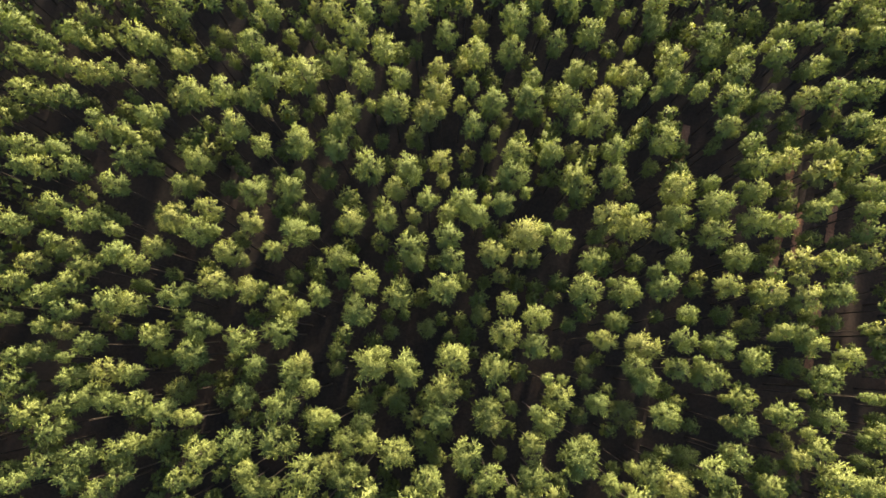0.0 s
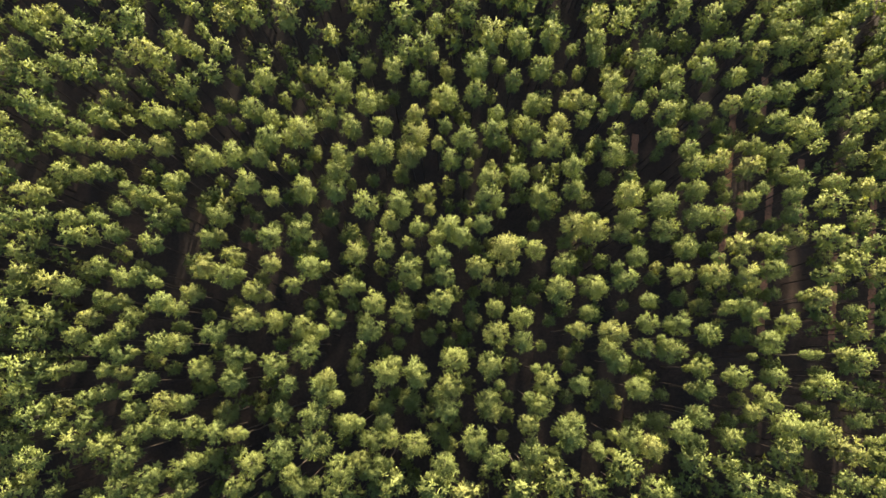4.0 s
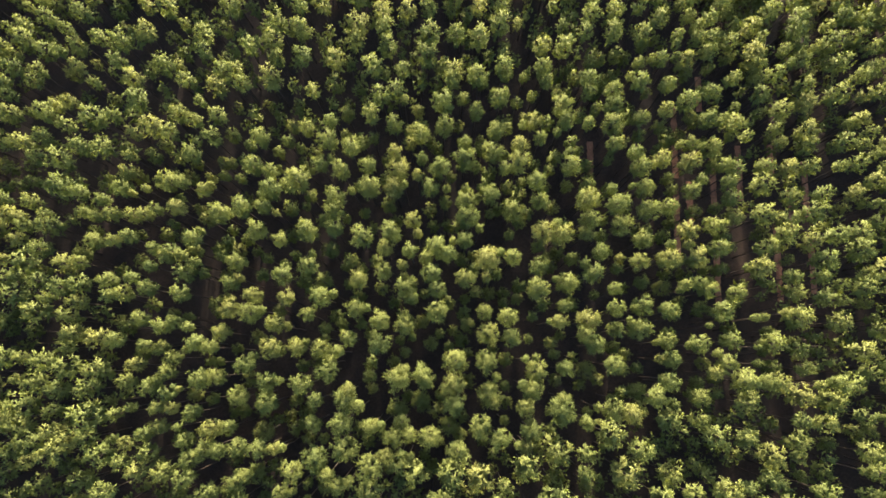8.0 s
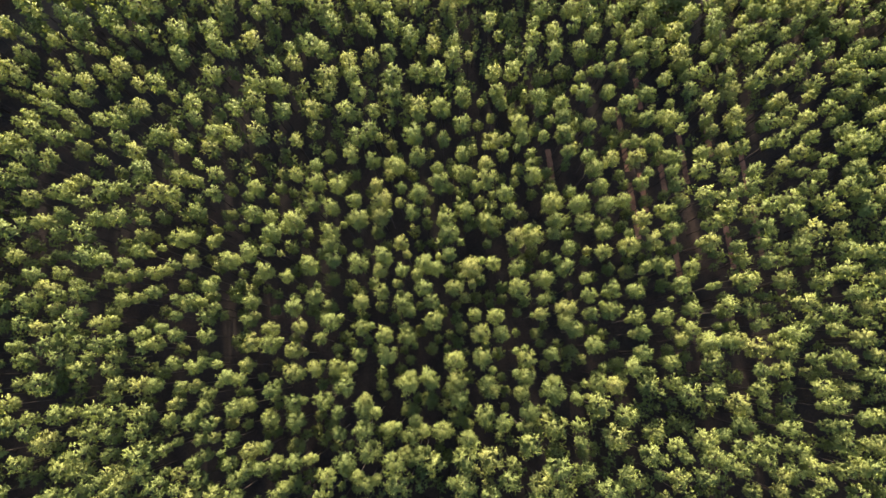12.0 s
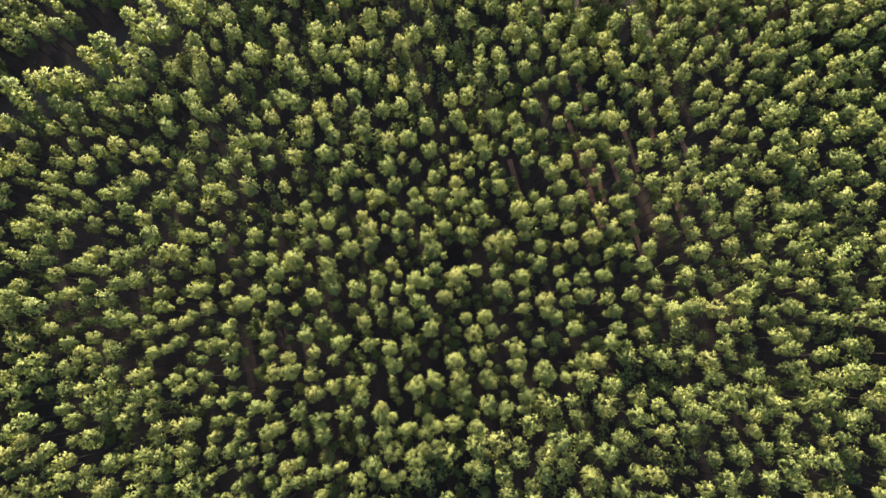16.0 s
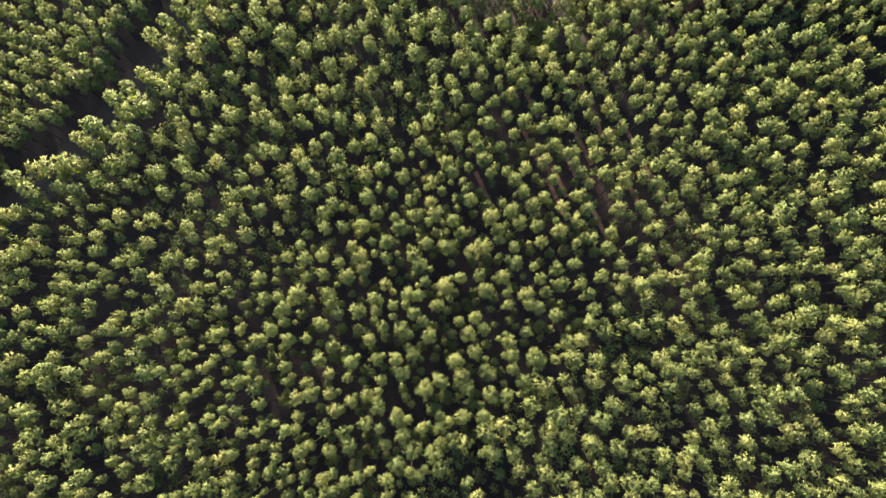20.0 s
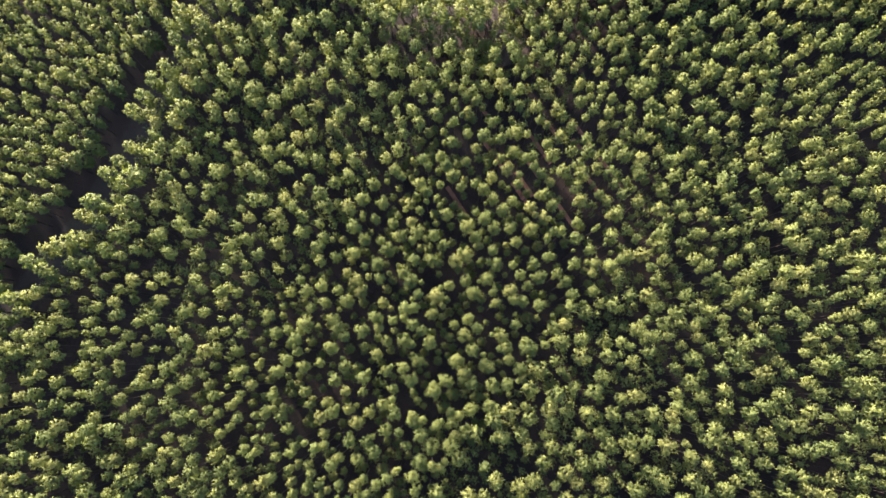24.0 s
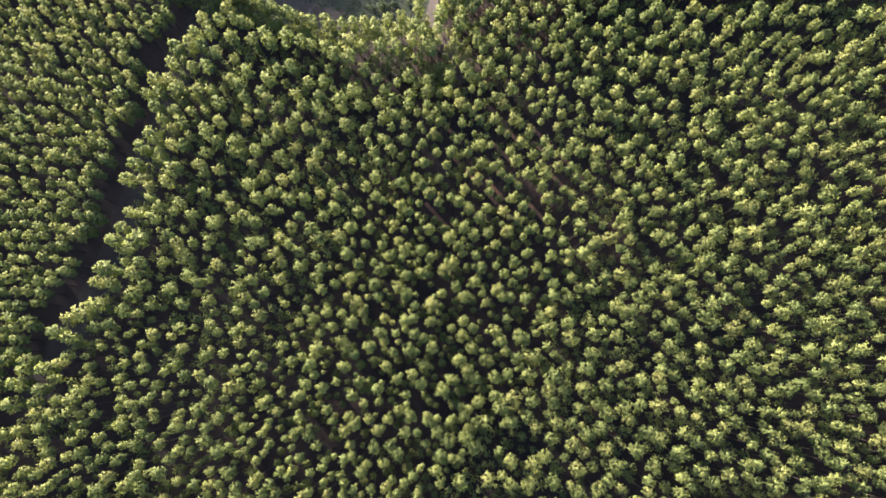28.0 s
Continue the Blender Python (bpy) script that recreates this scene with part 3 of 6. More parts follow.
SIDE_ROWS.extend([
    (-22.7, 33.5, 10.3, 0.82), (-23.6, 33.7, 10.3, 0.93), (-21.8, 37.6, 10.3, 1.11), (-19.7, 35.4, 10.3, 0.84), (20.7, 37.3, 10.3, 0.70), (18.7, 38.6, 10.3, 1.17),
    (23.4, 35.1, 13.2, 1.16), (23.4, 37.1, 13.9, 1.47), (25.4, -11.3, 13.9, 1.56), (27.6, -9.8, 14.1, 1.55), (27.2, -9.2, 12.8, 0.67), (28.7, -7.0, 13.6, 1.28),
    (27.6, -6.7, 12.6, 0.73), (29.0, -4.6, 13.6, 1.39), (29.1, 32.3, 12.8, 1.15), (29.7, 34.0, 13.5, 1.50), (31.2, -12.9, 13.0, 1.37), (30.6, -12.3, 10.3, 0.66),
    (32.3, -11.1, 10.3, 1.00), (33.3, -6.1, 13.6, 1.54), (32.0, -5.9, 12.7, 0.72), (30.5, -0.7, 13.8, 1.34), (33.0, 1.5, 12.7, 0.55), (33.8, 2.0, 13.5, 0.95),
])
SIDE_ROWS.extend([
    (32.8, 5.9, 14.0, 1.57), (33.8, 7.8, 12.7, 0.84), (32.7, 16.5, 13.6, 1.48), (33.0, 19.5, 13.7, 1.48), (32.0, 19.5, 12.6, 0.57), (32.9, 21.8, 13.3, 1.14),
    (31.0, 26.7, 13.5, 1.60), (32.0, 29.4, 13.4, 1.49), (32.7, 31.6, 13.6, 1.43), (31.5, 37.8, 10.3, 1.04), (34.0, -10.1, 13.5, 1.10), (36.0, -9.5, 13.8, 1.53),
    (34.0, -8.9, 10.3, 1.00), (35.2, -7.8, 13.1, 0.72), (37.7, -6.7, 13.5, 1.42), (35.2, -4.0, 12.9, 0.50), (37.0, -3.5, 12.9, 0.50), (37.9, -2.6, 13.6, 1.54),
    (36.1, -1.7, 10.3, 1.25), (36.8, 0.7, 13.7, 1.38), (35.9, 1.8, 13.3, 1.27), (38.3, 3.6, 10.3, 0.94), (36.8, 5.3, 13.6, 1.67), (36.0, 7.2, 13.4, 0.83),
])
SIDE_ROWS.extend([
    (36.7, 9.1, 13.7, 1.45), (35.2, 13.0, 13.3, 1.35), (37.5, 15.8, 10.3, 0.95), (37.4, 17.6, 10.3, 1.01), (36.3, 19.9, 13.8, 1.47), (35.3, 24.9, 10.3, 1.02),
    (38.7, 25.6, 10.3, 1.13), (35.4, 26.7, 13.0, 1.20), (39.4, 27.0, 13.5, 1.27), (38.3, 31.0, 10.3, 0.80), (36.9, 31.9, 13.9, 1.49), (35.8, 33.3, 12.5, 0.68),
    (37.7, 35.0, 12.7, 1.04), (39.6, 35.3, 12.6, 0.69), (40.7, -13.2, 13.7, 1.25), (37.9, -12.4, 14.1, 1.90), (40.4, -10.5, 12.5, 0.65), (40.9, -8.4, 12.6, 0.48),
    (41.9, -7.9, 12.6, 0.54), (42.0, -4.6, 12.8, 0.66), (40.9, -0.8, 12.9, 1.37), (40.7, 3.0, 10.3, 1.10), (40.3, 5.7, 13.4, 1.49), (41.1, 8.8, 13.4, 1.44),
])
SIDE_ROWS.extend([
    (39.7, 9.8, 12.8, 0.66), (43.0, 11.7, 10.3, 0.94), (39.6, 12.0, 10.3, 1.12), (39.2, 14.5, 13.5, 1.23), (40.9, 15.7, 13.1, 1.00), (39.7, 15.5, 10.3, 0.74),
    (40.3, 18.7, 13.6, 1.68), (42.7, 20.6, 12.7, 0.51), (41.4, 21.4, 13.0, 1.12), (39.8, 21.6, 12.5, 0.68), (43.8, 26.0, 10.3, 0.96), (43.0, 27.7, 14.0, 1.64),
    (40.8, 30.7, 13.4, 1.24), (43.4, 34.8, 12.7, 0.68), (41.1, 35.0, 13.2, 1.25), (44.0, 36.6, 12.7, 0.68), (40.3, 38.8, 10.3, 1.12), (42.3, 39.1, 10.3, 0.83),
    (43.4, -11.9, 10.3, 1.23), (42.7, -9.6, 10.3, 0.65), (44.3, -6.9, 10.3, 0.80), (43.2, -4.8, 12.8, 0.65), (44.9, 2.2, 10.3, 0.81), (44.3, 9.5, 12.9, 1.22),
])
SIDE_ROWS.extend([
    (44.5, 12.2, 13.5, 1.34), (44.7, 14.5, 13.7, 1.28), (45.2, 17.0, 13.6, 1.28), (44.6, 17.8, 10.3, 1.12), (44.2, 20.1, 13.2, 1.46), (47.2, 23.8, 13.0, 0.95),
    (45.1, 24.3, 13.4, 1.29), (46.8, 28.2, 13.5, 1.29), (45.3, 32.9, 10.3, 1.13), (49.1, 33.0, 10.3, 0.96), (44.9, 34.2, 13.1, 1.53), (48.0, 34.7, 13.2, 1.12),
    (47.6, 37.0, 13.3, 1.30), (44.8, 38.0, 13.1, 1.02), (48.2, 38.8, 13.3, 1.13),
])

# the rows round it
MIDDLE_ROWS.extend([
    (-58.8, 3.3, 13.3, 1.12), (-61.1, 7.0, 10.3, 1.35), (-57.9, 12.7, 13.4, 1.34), (-54.3, 2.3, 13.5, 1.58), (-56.7, 3.3, 14.0, 1.35), (-54.6, 6.3, 14.1, 1.96),
    (-56.2, 10.7, 13.9, 1.87), (-57.2, 14.5, 13.3, 1.12), (-54.4, 18.6, 14.0, 1.82), (-57.0, 19.6, 13.2, 1.13), (-55.7, 22.7, 13.6, 1.35), (-54.7, 27.7, 13.6, 1.28),
    (-51.8, 0.6, 13.4, 0.99), (-51.4, 2.8, 13.9, 1.52), (-52.7, 4.9, 13.9, 1.59), (-52.0, 7.2, 14.3, 1.90), (-52.1, 10.6, 12.8, 0.84), (-51.4, 13.1, 12.9, 0.92),
    (-53.3, 13.5, 14.1, 1.52), (-51.0, 16.5, 10.3, 1.00), (-54.3, 17.5, 10.3, 1.14), (-53.5, 19.0, 10.3, 1.37), (-51.3, 21.2, 13.8, 1.76), (-52.5, 23.6, 13.5, 1.45),
])
MIDDLE_ROWS.extend([
    (-52.8, 26.2, 13.5, 1.21), (-53.3, 30.6, 13.5, 1.67), (-52.0, 34.5, 13.0, 1.30), (-52.8, 36.9, 10.3, 1.00), (-53.2, 37.8, 13.2, 1.14), (-52.1, 39.8, 10.3, 1.30),
    (-52.8, 45.2, 10.3, 0.92), (-49.1, -1.1, 10.3, 1.40), (-48.9, 0.9, 14.7, 1.85), (-47.0, 1.9, 13.7, 1.39), (-48.6, 3.3, 14.1, 1.39), (-48.6, 5.8, 13.2, 1.23),
    (-47.7, 8.2, 13.5, 1.47), (-49.8, 9.5, 14.0, 1.53), (-48.7, 12.1, 14.1, 1.61), (-48.9, 18.4, 14.0, 1.70), (-47.5, 19.8, 13.3, 0.93), (-48.3, 22.3, 13.4, 1.31),
    (-50.4, 23.3, 13.3, 1.15), (-48.5, 24.0, 10.3, 0.77), (-49.8, 25.1, 13.9, 1.85), (-47.5, 26.4, 13.8, 1.47), (-50.1, 28.2, 13.3, 1.23), (-49.0, 29.9, 13.3, 1.08),
])
MIDDLE_ROWS.extend([
    (-50.3, 31.5, 13.7, 1.54), (-47.9, 33.0, 13.3, 1.16), (-50.5, 36.5, 10.3, 0.84), (-48.8, 36.8, 10.3, 1.00), (-48.2, 41.5, 13.6, 1.39), (-50.6, 42.0, 13.4, 1.23),
    (-49.0, 45.7, 13.5, 1.31), (-47.8, 46.7, 10.3, 0.85), (-48.9, 48.5, 13.2, 1.01), (-49.4, 50.4, 13.6, 1.23), (-47.8, 52.1, 13.8, 1.40), (-47.3, 54.2, 13.2, 0.93),
    (-49.2, 56.1, 12.9, 1.00), (-47.6, 58.2, 13.2, 0.77), (-47.4, 64.0, 10.3, 1.02), (-49.0, 65.4, 10.3, 0.85), (-43.8, -0.8, 14.0, 1.71), (-44.8, 1.5, 14.0, 1.33),
    (-44.5, 3.8, 14.8, 2.19), (-43.9, 7.3, 14.2, 1.56), (-46.1, 10.5, 14.2, 1.71), (-45.9, 13.1, 13.3, 1.16), (-44.9, 14.7, 13.8, 1.56), (-45.2, 17.0, 13.7, 1.17),
])
MIDDLE_ROWS.extend([
    (-44.0, 18.5, 13.3, 1.33), (-43.2, 20.6, 13.8, 1.33), (-45.8, 20.8, 13.8, 1.48), (-44.7, 23.7, 13.8, 1.41), (-43.3, 23.6, 13.0, 1.17), (-46.0, 29.2, 14.0, 1.63),
    (-46.0, 30.5, 13.5, 1.01), (-43.8, 34.0, 14.3, 1.62), (-43.6, 37.9, 14.2, 1.72), (-46.8, 39.2, 12.8, 1.16), (-45.4, 41.7, 13.4, 1.25), (-43.9, 44.0, 13.2, 1.09),
    (-44.7, 45.1, 13.6, 1.33), (-45.5, 49.9, 13.0, 1.09), (-44.6, 51.0, 13.5, 1.09), (-43.6, 54.0, 13.4, 1.34), (-45.9, 55.9, 13.8, 1.55), (-44.1, 57.4, 10.3, 0.79),
    (-46.0, 58.7, 13.1, 1.02), (-44.6, 60.8, 13.0, 0.71), (-45.8, 65.4, 13.1, 1.17), (-46.7, 67.5, 13.6, 1.25), (-44.4, 69.5, 13.3, 1.09), (-44.4, 70.2, 10.3, 0.94),
])
MIDDLE_ROWS.extend([
    (-39.9, -3.8, 13.7, 1.35), (-41.3, -2.2, 13.8, 1.18), (-40.7, -0.2, 13.0, 1.03), (-42.2, 0.7, 12.5, 0.78), (-41.6, 3.6, 12.9, 1.03), (-42.7, 9.3, 14.2, 1.80),
    (-41.7, 13.1, 14.3, 1.65), (-41.1, 39.4, 13.6, 1.58), (-42.1, 42.4, 13.5, 1.10), (-43.0, 45.4, 13.5, 1.02), (-41.5, 45.9, 13.1, 1.11), (-39.9, 51.1, 13.0, 1.11),
    (-41.8, 51.4, 10.3, 1.11), (-41.6, 53.5, 13.1, 0.95), (-39.5, 54.2, 13.2, 1.34), (-40.3, 56.7, 13.3, 0.95), (-42.8, 59.1, 13.3, 1.26), (-43.2, 62.1, 13.3, 1.02),
    (-42.7, 62.7, 10.3, 1.02), (-41.3, 67.5, 10.3, 0.94), (-43.0, 71.7, 12.9, 0.86), (-38.1, 38.2, 13.8, 1.51), (-36.1, 42.7, 13.3, 1.28), (-38.9, 43.0, 13.9, 1.75),
])
MIDDLE_ROWS.extend([
    (-36.6, 46.2, 10.3, 0.97), (-37.8, 48.0, 12.9, 0.95), (-38.2, 51.9, 10.3, 0.72), (-36.4, 54.4, 13.6, 1.20), (-38.0, 58.8, 13.7, 1.36), (-36.5, 61.1, 14.1, 1.44),
    (-39.4, 63.2, 13.4, 1.19), (-37.1, 65.3, 13.4, 0.88), (-36.0, 67.6, 13.1, 0.56), (-36.1, 69.9, 13.1, 1.04), (-39.4, 70.0, 12.8, 1.03), (-34.9, 36.5, 12.9, 0.88),
    (-34.0, 39.8, 12.9, 1.04), (-32.8, 44.2, 14.0, 1.69), (-32.6, 47.3, 13.9, 1.45), (-34.4, 50.4, 13.7, 1.29), (-33.7, 53.6, 13.6, 1.70), (-34.2, 59.7, 10.3, 1.05),
    (-33.7, 61.6, 10.3, 1.22), (-34.1, 62.7, 12.8, 1.12), (-34.1, 66.5, 13.1, 0.88), (-33.3, 67.0, 10.3, 0.73), (-35.0, 70.9, 10.3, 0.88), (-29.2, 38.5, 13.6, 1.22),
])
MIDDLE_ROWS.extend([
    (-31.0, 38.1, 10.3, 0.98), (-31.4, 40.0, 13.9, 1.70), (-28.7, 49.0, 13.5, 1.72), (-30.1, 54.1, 13.6, 1.38), (-29.2, 58.0, 13.4, 1.06), (-31.0, 61.7, 13.9, 1.55),
    (-28.8, 61.8, 10.3, 0.82), (-29.2, 65.5, 10.3, 1.06), (-29.2, 67.7, 13.2, 1.23), (-23.9, 36.8, 13.6, 1.34), (-25.5, 39.4, 13.7, 1.16), (-27.6, 41.1, 13.5, 1.32),
    (-24.5, 42.1, 13.2, 0.83), (-25.9, 45.8, 13.5, 1.25), (-27.2, 49.4, 10.3, 0.91), (-25.4, 55.8, 10.3, 0.99), (-26.7, 57.5, 13.7, 1.56), (-25.4, 64.9, 10.3, 1.00),
    (-26.2, 66.3, 13.6, 1.15), (-22.7, 39.6, 13.6, 1.34), (-22.2, 44.2, 13.2, 1.51), (-21.0, 46.3, 13.3, 1.51), (-20.6, 49.2, 10.3, 1.09), (-22.9, 49.7, 13.3, 1.17),
])
MIDDLE_ROWS.extend([
    (-22.5, 52.2, 13.6, 1.42), (-21.9, 60.4, 14.0, 1.59), (-20.7, 64.9, 14.2, 1.67), (-18.5, 43.5, 13.6, 1.27), (-19.1, 45.9, 13.4, 1.27), (-16.6, 48.8, 14.1, 1.27),
    (-19.8, 54.0, 10.3, 1.18), (-18.1, 55.7, 13.8, 1.52), (-16.1, 60.6, 14.0, 1.53), (-18.4, 60.2, 10.3, 1.02), (-16.1, 63.3, 14.0, 1.61), (-13.2, -13.1, 14.0, 1.73),
    (-14.7, 43.9, 14.0, 1.79), (-13.4, 46.5, 13.3, 1.21), (-13.2, 49.1, 14.1, 1.54), (-12.2, 52.0, 13.9, 1.80), (-15.4, 56.4, 10.3, 1.11), (-14.2, 58.8, 13.0, 1.20),
    (-13.9, 64.7, 10.3, 1.02), (-9.6, -13.2, 10.3, 1.14), (-9.5, 40.7, 12.9, 1.12), (-9.8, 46.2, 13.6, 1.47), (-9.0, 50.4, 13.6, 1.65), (-8.4, 54.0, 13.3, 1.30),
])
MIDDLE_ROWS.extend([
    (-10.3, 59.2, 14.0, 1.65), (-10.5, 63.4, 10.3, 1.10), (-4.5, -17.0, 14.1, 1.94), (-6.1, -15.9, 13.0, 0.88), (-7.4, -12.6, 14.1, 1.76), (-6.3, 42.5, 10.3, 1.49),
    (-5.4, 45.0, 13.2, 1.59), (-3.5, 45.1, 10.3, 1.06), (-5.4, 53.3, 13.6, 1.32), (-5.1, 56.1, 13.1, 0.97), (-6.7, 62.3, 10.3, 1.46), (-1.3, -19.0, 10.3, 1.32),
    (-2.9, -13.7, 14.6, 2.12), (-0.3, 37.8, 14.0, 1.60), (-0.4, 42.5, 13.8, 1.61), (-1.9, 47.1, 13.7, 1.59), (-1.0, 49.4, 13.8, 1.69), (-0.3, 53.5, 13.9, 1.52),
    (-1.9, 55.5, 13.8, 1.68), (1.7, -19.0, 13.8, 1.75), (3.1, -17.0, 12.9, 1.13), (0.3, -14.9, 14.3, 2.02), (2.0, 38.4, 13.3, 1.52), (3.6, 41.1, 13.3, 1.18),
])
MIDDLE_ROWS.extend([
    (2.4, 45.1, 13.7, 1.61), (2.6, 47.9, 14.0, 1.61), (2.9, 50.6, 13.6, 1.53), (2.6, 58.1, 13.8, 1.79), (5.6, -20.9, 14.0, 1.90), (6.4, -15.2, 14.3, 1.92),
    (7.1, -13.0, 13.0, 1.22), (7.5, 42.9, 13.7, 1.83), (8.6, 45.7, 14.2, 1.83), (6.4, 49.8, 13.9, 1.54), (8.3, 54.5, 12.9, 0.91), (7.5, 56.0, 13.6, 1.54),
    (8.7, -20.4, 14.5, 2.33), (9.5, -18.2, 10.3, 1.38), (10.8, -14.5, 13.9, 2.18), (10.2, 38.1, 13.1, 1.40), (10.6, 39.3, 14.0, 1.66), (12.6, 45.1, 13.4, 1.49),
    (9.6, 49.8, 13.9, 1.47), (13.0, 50.6, 10.3, 1.11), (11.6, 54.2, 14.2, 1.74), (12.4, -22.0, 13.7, 1.63), (13.6, -20.1, 10.3, 1.11), (13.6, -18.0, 13.6, 1.21),
])
MIDDLE_ROWS.extend([
    (14.2, -15.8, 13.5, 1.30), (13.8, 37.7, 14.1, 1.59), (13.5, 38.2, 13.4, 1.30), (15.6, 43.9, 13.9, 1.77), (16.8, 48.8, 13.5, 1.40), (13.9, 51.5, 14.1, 1.68),
    (18.2, -25.2, 14.3, 1.87), (18.6, -19.3, 14.5, 2.23), (18.2, -14.3, 14.3, 2.15), (17.8, 38.6, 13.7, 1.57), (21.6, 44.7, 12.9, 0.83), (19.2, 45.5, 13.9, 1.86),
    (20.4, 48.1, 13.1, 1.30), (22.4, -26.6, 13.1, 0.93), (22.4, -23.6, 14.3, 1.86), (24.2, -21.0, 13.5, 1.70), (21.3, -17.2, 14.2, 1.80), (24.3, 40.5, 13.8, 1.47),
    (24.0, 52.5, 10.3, 1.18), (22.0, 53.4, 10.3, 1.22), (24.8, -28.0, 14.3, 1.68), (26.9, -25.8, 13.7, 1.10), (26.4, -24.0, 13.8, 1.43), (28.3, -21.1, 10.3, 0.94),
])
MIDDLE_ROWS.extend([
    (26.3, -14.4, 13.7, 1.79), (27.6, 40.1, 13.5, 1.64), (29.1, 44.3, 10.3, 1.28), (27.3, 49.5, 13.8, 1.48), (28.7, -29.6, 13.9, 1.67), (32.2, -28.6, 13.9, 1.58),
    (30.9, -27.5, 14.1, 2.08), (30.9, -24.9, 13.9, 2.01), (31.7, -18.1, 14.2, 1.86), (30.0, -15.4, 13.3, 1.36), (31.4, 41.4, 13.6, 1.28), (32.8, 43.8, 14.2, 1.64),
    (34.1, 46.4, 13.5, 1.29), (31.5, 50.3, 10.3, 1.66), (34.0, -30.8, 13.5, 1.24), (35.7, -28.5, 14.2, 1.83), (33.7, -25.2, 13.4, 1.26), (35.3, -19.3, 14.0, 1.60),
    (37.0, -14.9, 14.0, 1.69), (35.5, 40.6, 13.9, 1.63), (36.8, 43.8, 13.9, 1.46), (39.2, -33.7, 13.4, 1.40), (38.1, -31.2, 13.4, 1.40), (39.2, -29.1, 13.9, 1.73),
])
MIDDLE_ROWS.extend([
    (37.3, -25.2, 13.5, 1.66), (38.0, -22.2, 14.0, 1.83), (42.2, -13.5, 14.0, 1.88), (39.6, 39.3, 13.8, 1.53), (43.0, 41.3, 13.8, 1.63), (40.5, 43.9, 13.7, 1.26),
    (40.9, 47.1, 13.2, 1.37), (44.4, -34.7, 13.7, 1.79), (41.5, -34.2, 12.9, 1.47), (43.2, -31.8, 13.6, 1.81), (43.6, -28.3, 13.8, 1.48), (45.6, -26.5, 10.3, 1.24),
    (42.0, -26.1, 10.3, 0.83), (42.2, -21.5, 13.7, 1.41), (43.5, -19.1, 13.6, 1.24), (44.5, -15.9, 14.0, 1.84), (43.4, -8.5, 13.8, 1.77), (46.6, -5.0, 12.9, 0.85),
    (45.3, 1.7, 14.2, 1.63), (46.5, 16.2, 13.4, 1.31), (47.4, 40.7, 13.3, 1.17), (46.8, 42.8, 12.9, 0.90), (48.0, 43.6, 13.7, 1.53), (44.0, 44.9, 13.6, 1.54),
])
MIDDLE_ROWS.extend([
    (48.3, -36.7, 13.3, 1.46), (49.3, -33.5, 10.3, 1.23), (49.2, -30.1, 13.1, 1.15), (49.9, -27.3, 13.5, 0.98), (47.6, -23.3, 10.3, 0.99), (46.8, -20.2, 13.6, 1.50),
    (49.1, -17.7, 13.5, 1.83), (48.1, -15.5, 12.2, 0.83), (50.0, -15.4, 13.1, 1.00), (46.5, -12.8, 13.3, 1.18), (46.8, -10.2, 12.9, 1.27), (48.0, -6.1, 14.5, 1.87),
    (49.2, -2.9, 13.4, 1.36), (49.3, -0.5, 13.6, 1.28), (50.8, 1.9, 10.3, 0.85), (47.1, 4.3, 13.8, 1.55), (50.5, 5.5, 14.1, 1.71), (48.5, 6.6, 10.3, 1.29),
    (48.1, 8.8, 14.2, 1.72), (49.7, 13.0, 13.9, 1.81), (51.1, 15.6, 13.5, 1.47), (49.8, 20.6, 12.9, 0.96), (48.3, 22.6, 14.1, 1.66), (51.0, 25.9, 10.3, 0.88),
])
MIDDLE_ROWS.extend([
    (50.9, 29.6, 13.3, 1.15), (48.7, 34.4, 13.5, 1.25), (52.6, 35.5, 13.3, 1.33), (49.7, 36.7, 13.4, 1.43), (50.5, 39.7, 13.3, 1.26), (50.4, -37.1, 13.6, 1.70),
    (53.5, -34.9, 13.3, 1.22), (50.4, -33.4, 13.7, 1.79), (51.1, -31.1, 13.7, 1.47), (52.1, -28.1, 13.8, 1.64), (51.3, -25.3, 14.3, 1.73), (53.8, -23.0, 10.3, 0.99),
    (51.6, -22.6, 10.3, 1.08), (52.8, -20.8, 12.9, 1.24), (51.5, -16.3, 13.8, 1.83), (55.1, -15.4, 13.6, 1.33), (50.7, -11.4, 10.3, 1.00), (53.5, -8.0, 13.6, 1.52),
    (55.3, -5.4, 12.8, 0.84), (52.9, -4.5, 13.4, 1.52), (53.4, -1.5, 13.3, 1.27), (54.9, 0.8, 13.7, 1.78), (53.9, 3.5, 13.4, 1.54), (51.7, 7.5, 13.6, 1.54),
])
